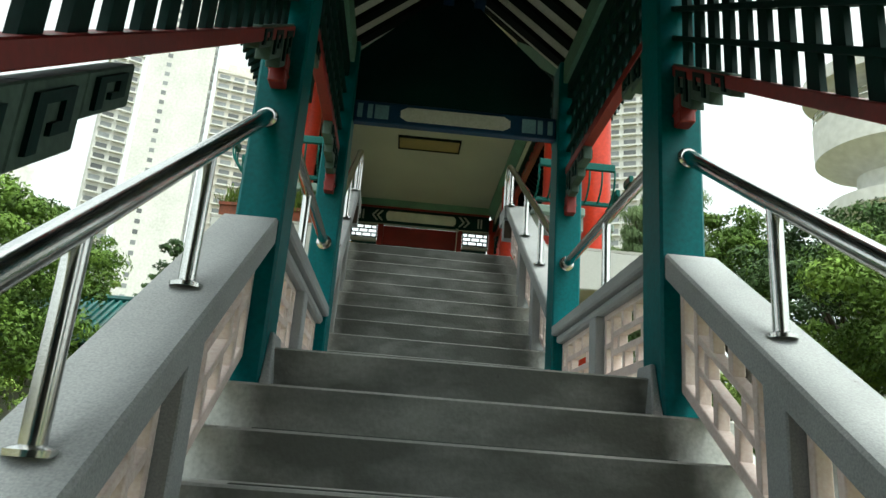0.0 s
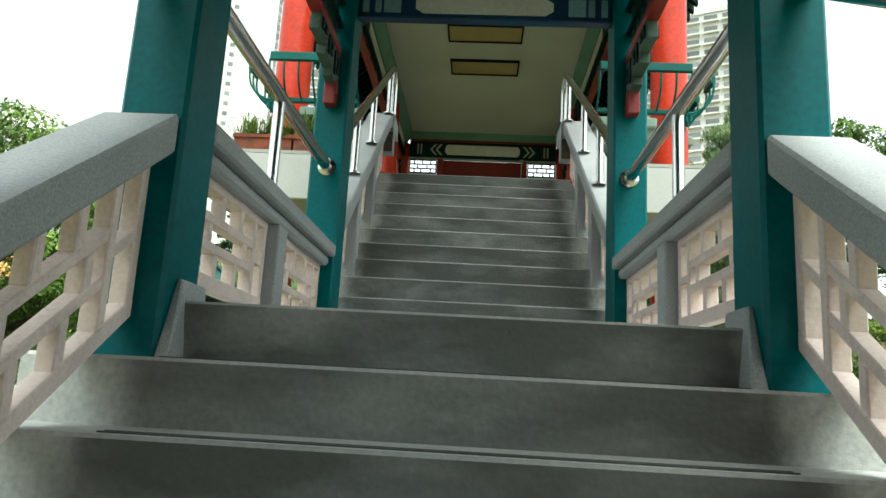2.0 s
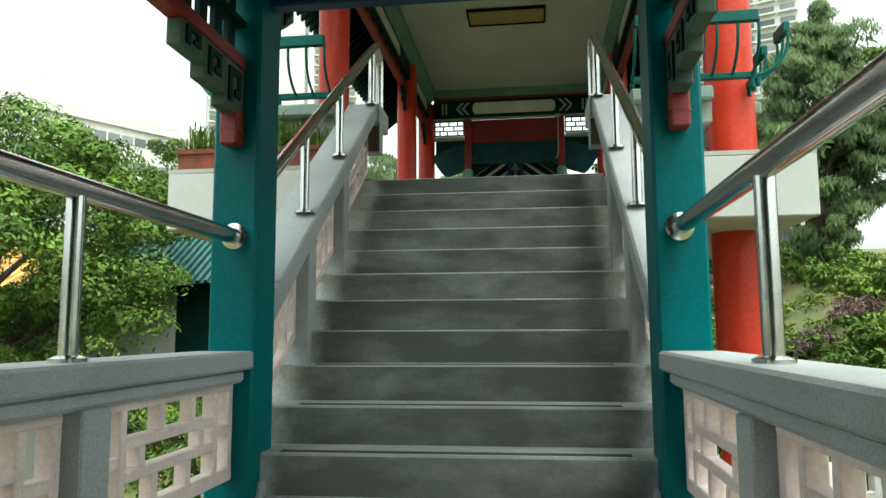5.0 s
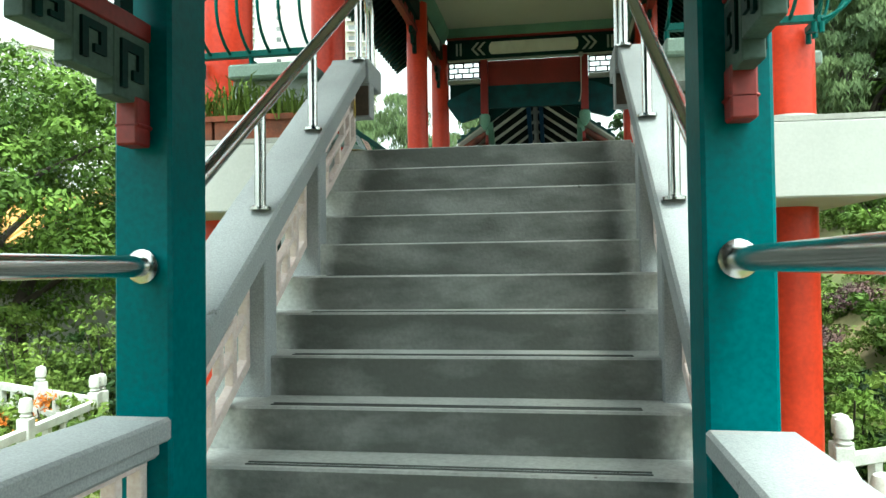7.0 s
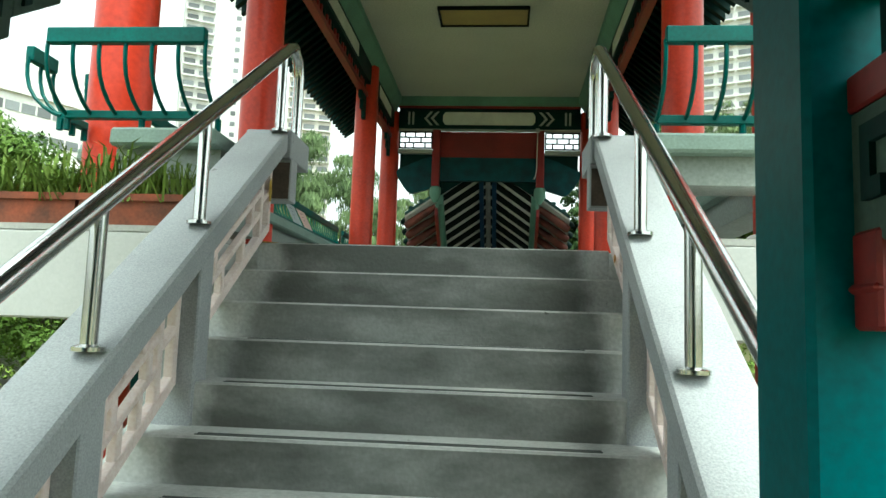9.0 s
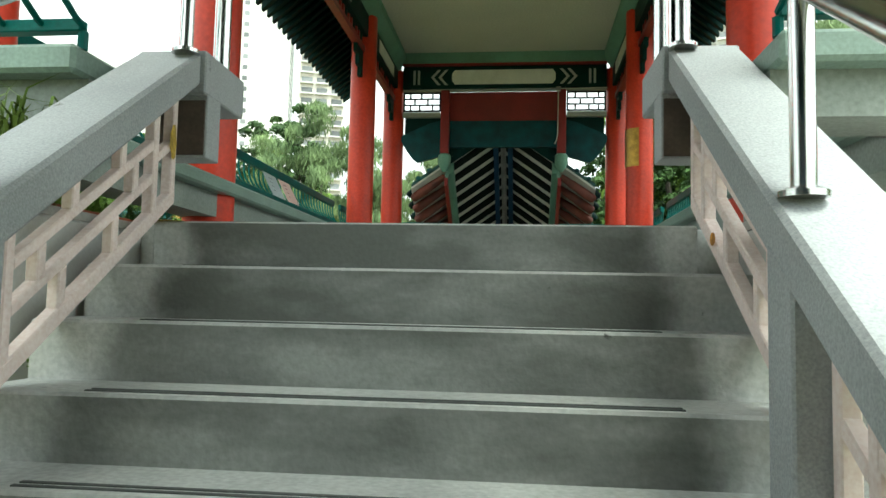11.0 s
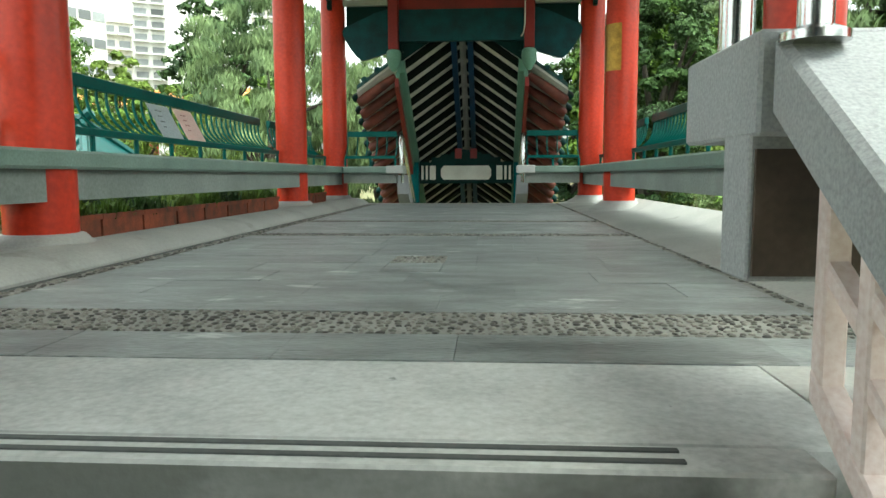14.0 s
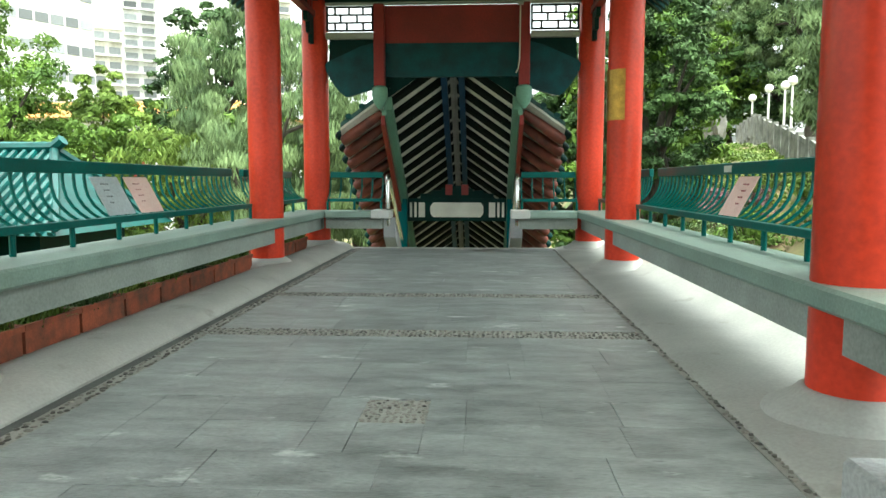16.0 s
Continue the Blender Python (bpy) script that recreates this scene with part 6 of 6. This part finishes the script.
def tower(bearing, dist, width, depth, height, material, label, cols, storeys, style, turn=0.0, seed=0):
    """A housing tower: shaft, parapet and each window of the two faces that look at the stair."""
    a = radians(bearing)
    cx, cy = math.sin(a) * dist, 4 + math.cos(a) * dist
    tw = thing("housing_tower", (cx, cy, GZ), label, "building", "housing towers")
    tw.rotation_euler = (0, 0, -a + radians(turn))
    M = wm(tw)

    def add(name, b, m, parent=tw, lab=""):
        me = mesh_of(name, b, m) if not isinstance(b, bpy.types.Mesh) else b
        ob = new(name, me)
        ob.parent = parent
        if lab:
            tagged(ob, lab)
        return ob
    b = NB()
    box(b, -width / 2, width / 2, 0, depth, -3, height)
    add("wall", b, material)
    b = NB()
    box(b, -width * 0.3, width * 0.3, depth * 0.2, depth * 0.8, height, height + 5)
    box(b, -width / 2 - 0.3, width / 2 + 0.3, -0.3, depth + 0.3, height, height + 1.2)
    add("roof_parapet", b, material)
    sh = height / storeys
    ww = width / cols
    rng_ = random.Random(seed)
    if style == "dots":
        b = NB()
        box(b, -0.5, 0.5, -0.05, 0.1, 0, sh * 0.42)
        wmesh = mesh_of("window", b, GLASSD)
        cells = [(0, s) for s in range(2, storeys)]
        for c, s in cells:
            ob = add("window", wmesh, GLASSD)
            ob.location = (-width * 0.18, 0, s * sh)
    elif style == "bays":
        b = NB()
        box(b, -ww * 0.36, ww * 0.36, -0.1, 0.1, 0, sh * 0.5)
        wmesh = mesh_of("window", b, GLASSD)
        b = NB()
        box(b, -ww * 0.44, ww * 0.44, -0.9, 0.0, -0.45, -0.05)
        smesh = mesh_of("sill", b, WALLW)
        for c in range(cols):
            for s in range(2, storeys):
                ob = add("window", wmesh, GLASSD)
                ob.location = (-width / 2 + (c + 0.5) * ww, 0, s * sh + sh * 0.3)
                o2 = add("sill", smesh, WALLW, ob)
    else:
        for s in range(1, storeys):
            for c in range(cols):
                b = NB()
                box(b, -ww * 0.42, ww * 0.42, -0.06, 0.1, 0, sh * 0.34)
                ob = add("window", b, GLASSD)
                ob.location = (-width / 2 + (c + 0.5) * ww, 0, s * sh + sh * 0.35)
    # side face towards the stair
    sx = 1 if bearing < 0 else -1
    b = NB()
    box(b, -0.1, 0.1, -depth / 10, depth / 10, 0, sh * 0.55)
    smesh = mesh_of("side_window", b, GLASSD)
    for c in range(3):
        for s in range(2, storeys):
            ob = add("side_window", smesh, GLASSD)
            ob.location = (sx * width / 2, depth * (c + 0.5) / 3, s * sh + sh * 0.25)
    return tw


tower(-25.0, 190, 7.5, 10, 100, WALLW, "slim white housing tower with bay windows", 2, 34, "bays", 4, 1)
tower(-21.2, 150, 13, 14, 104, WALLW, "plain white housing tower with a single column of small windows", 1, 46, "dots", -6, 2)
tower(-27.6, 170, 9, 12, 36, WALLB, "low pale housing block with bay windows", 3, 12, "bays", 8, 3)
tower(-33.0, 80, 19, 12, 24, WALLW, "white mid-rise block with long window bands", 13, 9, "bands", 26, 4)
tower(-16.2, 210, 13, 14, 112, WALLB, "pale housing tower with bay windows", 3, 36, "bays", 0, 5)
tower(17.5, 170, 17, 16, 96, WALLW, "white housing tower with bay windows beyond the bank", 4, 32, "bays", -6, 6)
tower(13.0, 190, 12, 16, 90, WALLW, "white housing tower with bay windows beyond the trees", 3, 30, "bays", 4, 7)
tower(-42.0, 160, 30, 14, 46, WALLB, "pale housing block with window bands", 6, 15, "bands", 12, 8)

# round balconied building beside the lower flight
CX, CY = 29.6, 40.0
rd = thing("round_building", (CX, CY, GZ), "round white concrete building with a ringed balcony and flat roof", "building")
b = NB()
lathe(b, CX, CY, [(2.1, GZ - 1), (2.1, 26.6)], 40)
part("core", b, WALLW, rd, smooth=True)
b = NB()
lathe(b, CX, CY, [(2.1, 20.7), (3.9, 21.5), (4.4, 21.95), (4.4, 24.4)], 48)
part("drum", b, WALLW, rd, smooth=True)
for h in (24.8, 25.2):
    b = NB()
    tube(b, [(CX + 4.3 * math.cos(k * math.pi / 24), CY + 4.3 * math.sin(k * math.pi / 24), h) for k in range(49)], 0.05, 6)
    part("balcony_rail", b, STEEL, rd, smooth=True)
for k in range(24):
    b = NB()
    lathe(b, CX + 4.3 * math.cos(k * math.pi / 12), CY + 4.3 * math.sin(k * math.pi / 12), [(0.03, 24.35), (0.03, 25.2)], 6)
    part("balcony_post", b, STEEL, rd)
b = NB()
lathe(b, CX, CY, [(2.1, 17.2), (3.6, 17.8), (3.9, 18.1), (3.9, 18.9), (2.1, 19.0)], 48)
part("lower_ring", b, WALLW, rd, smooth=True)
b = NB()
lathe(b, CX, CY, [(4.9, 26.5), (4.9, 27.4)], 48)
part("roof_slab", b, WALLW, rd, smooth=True)
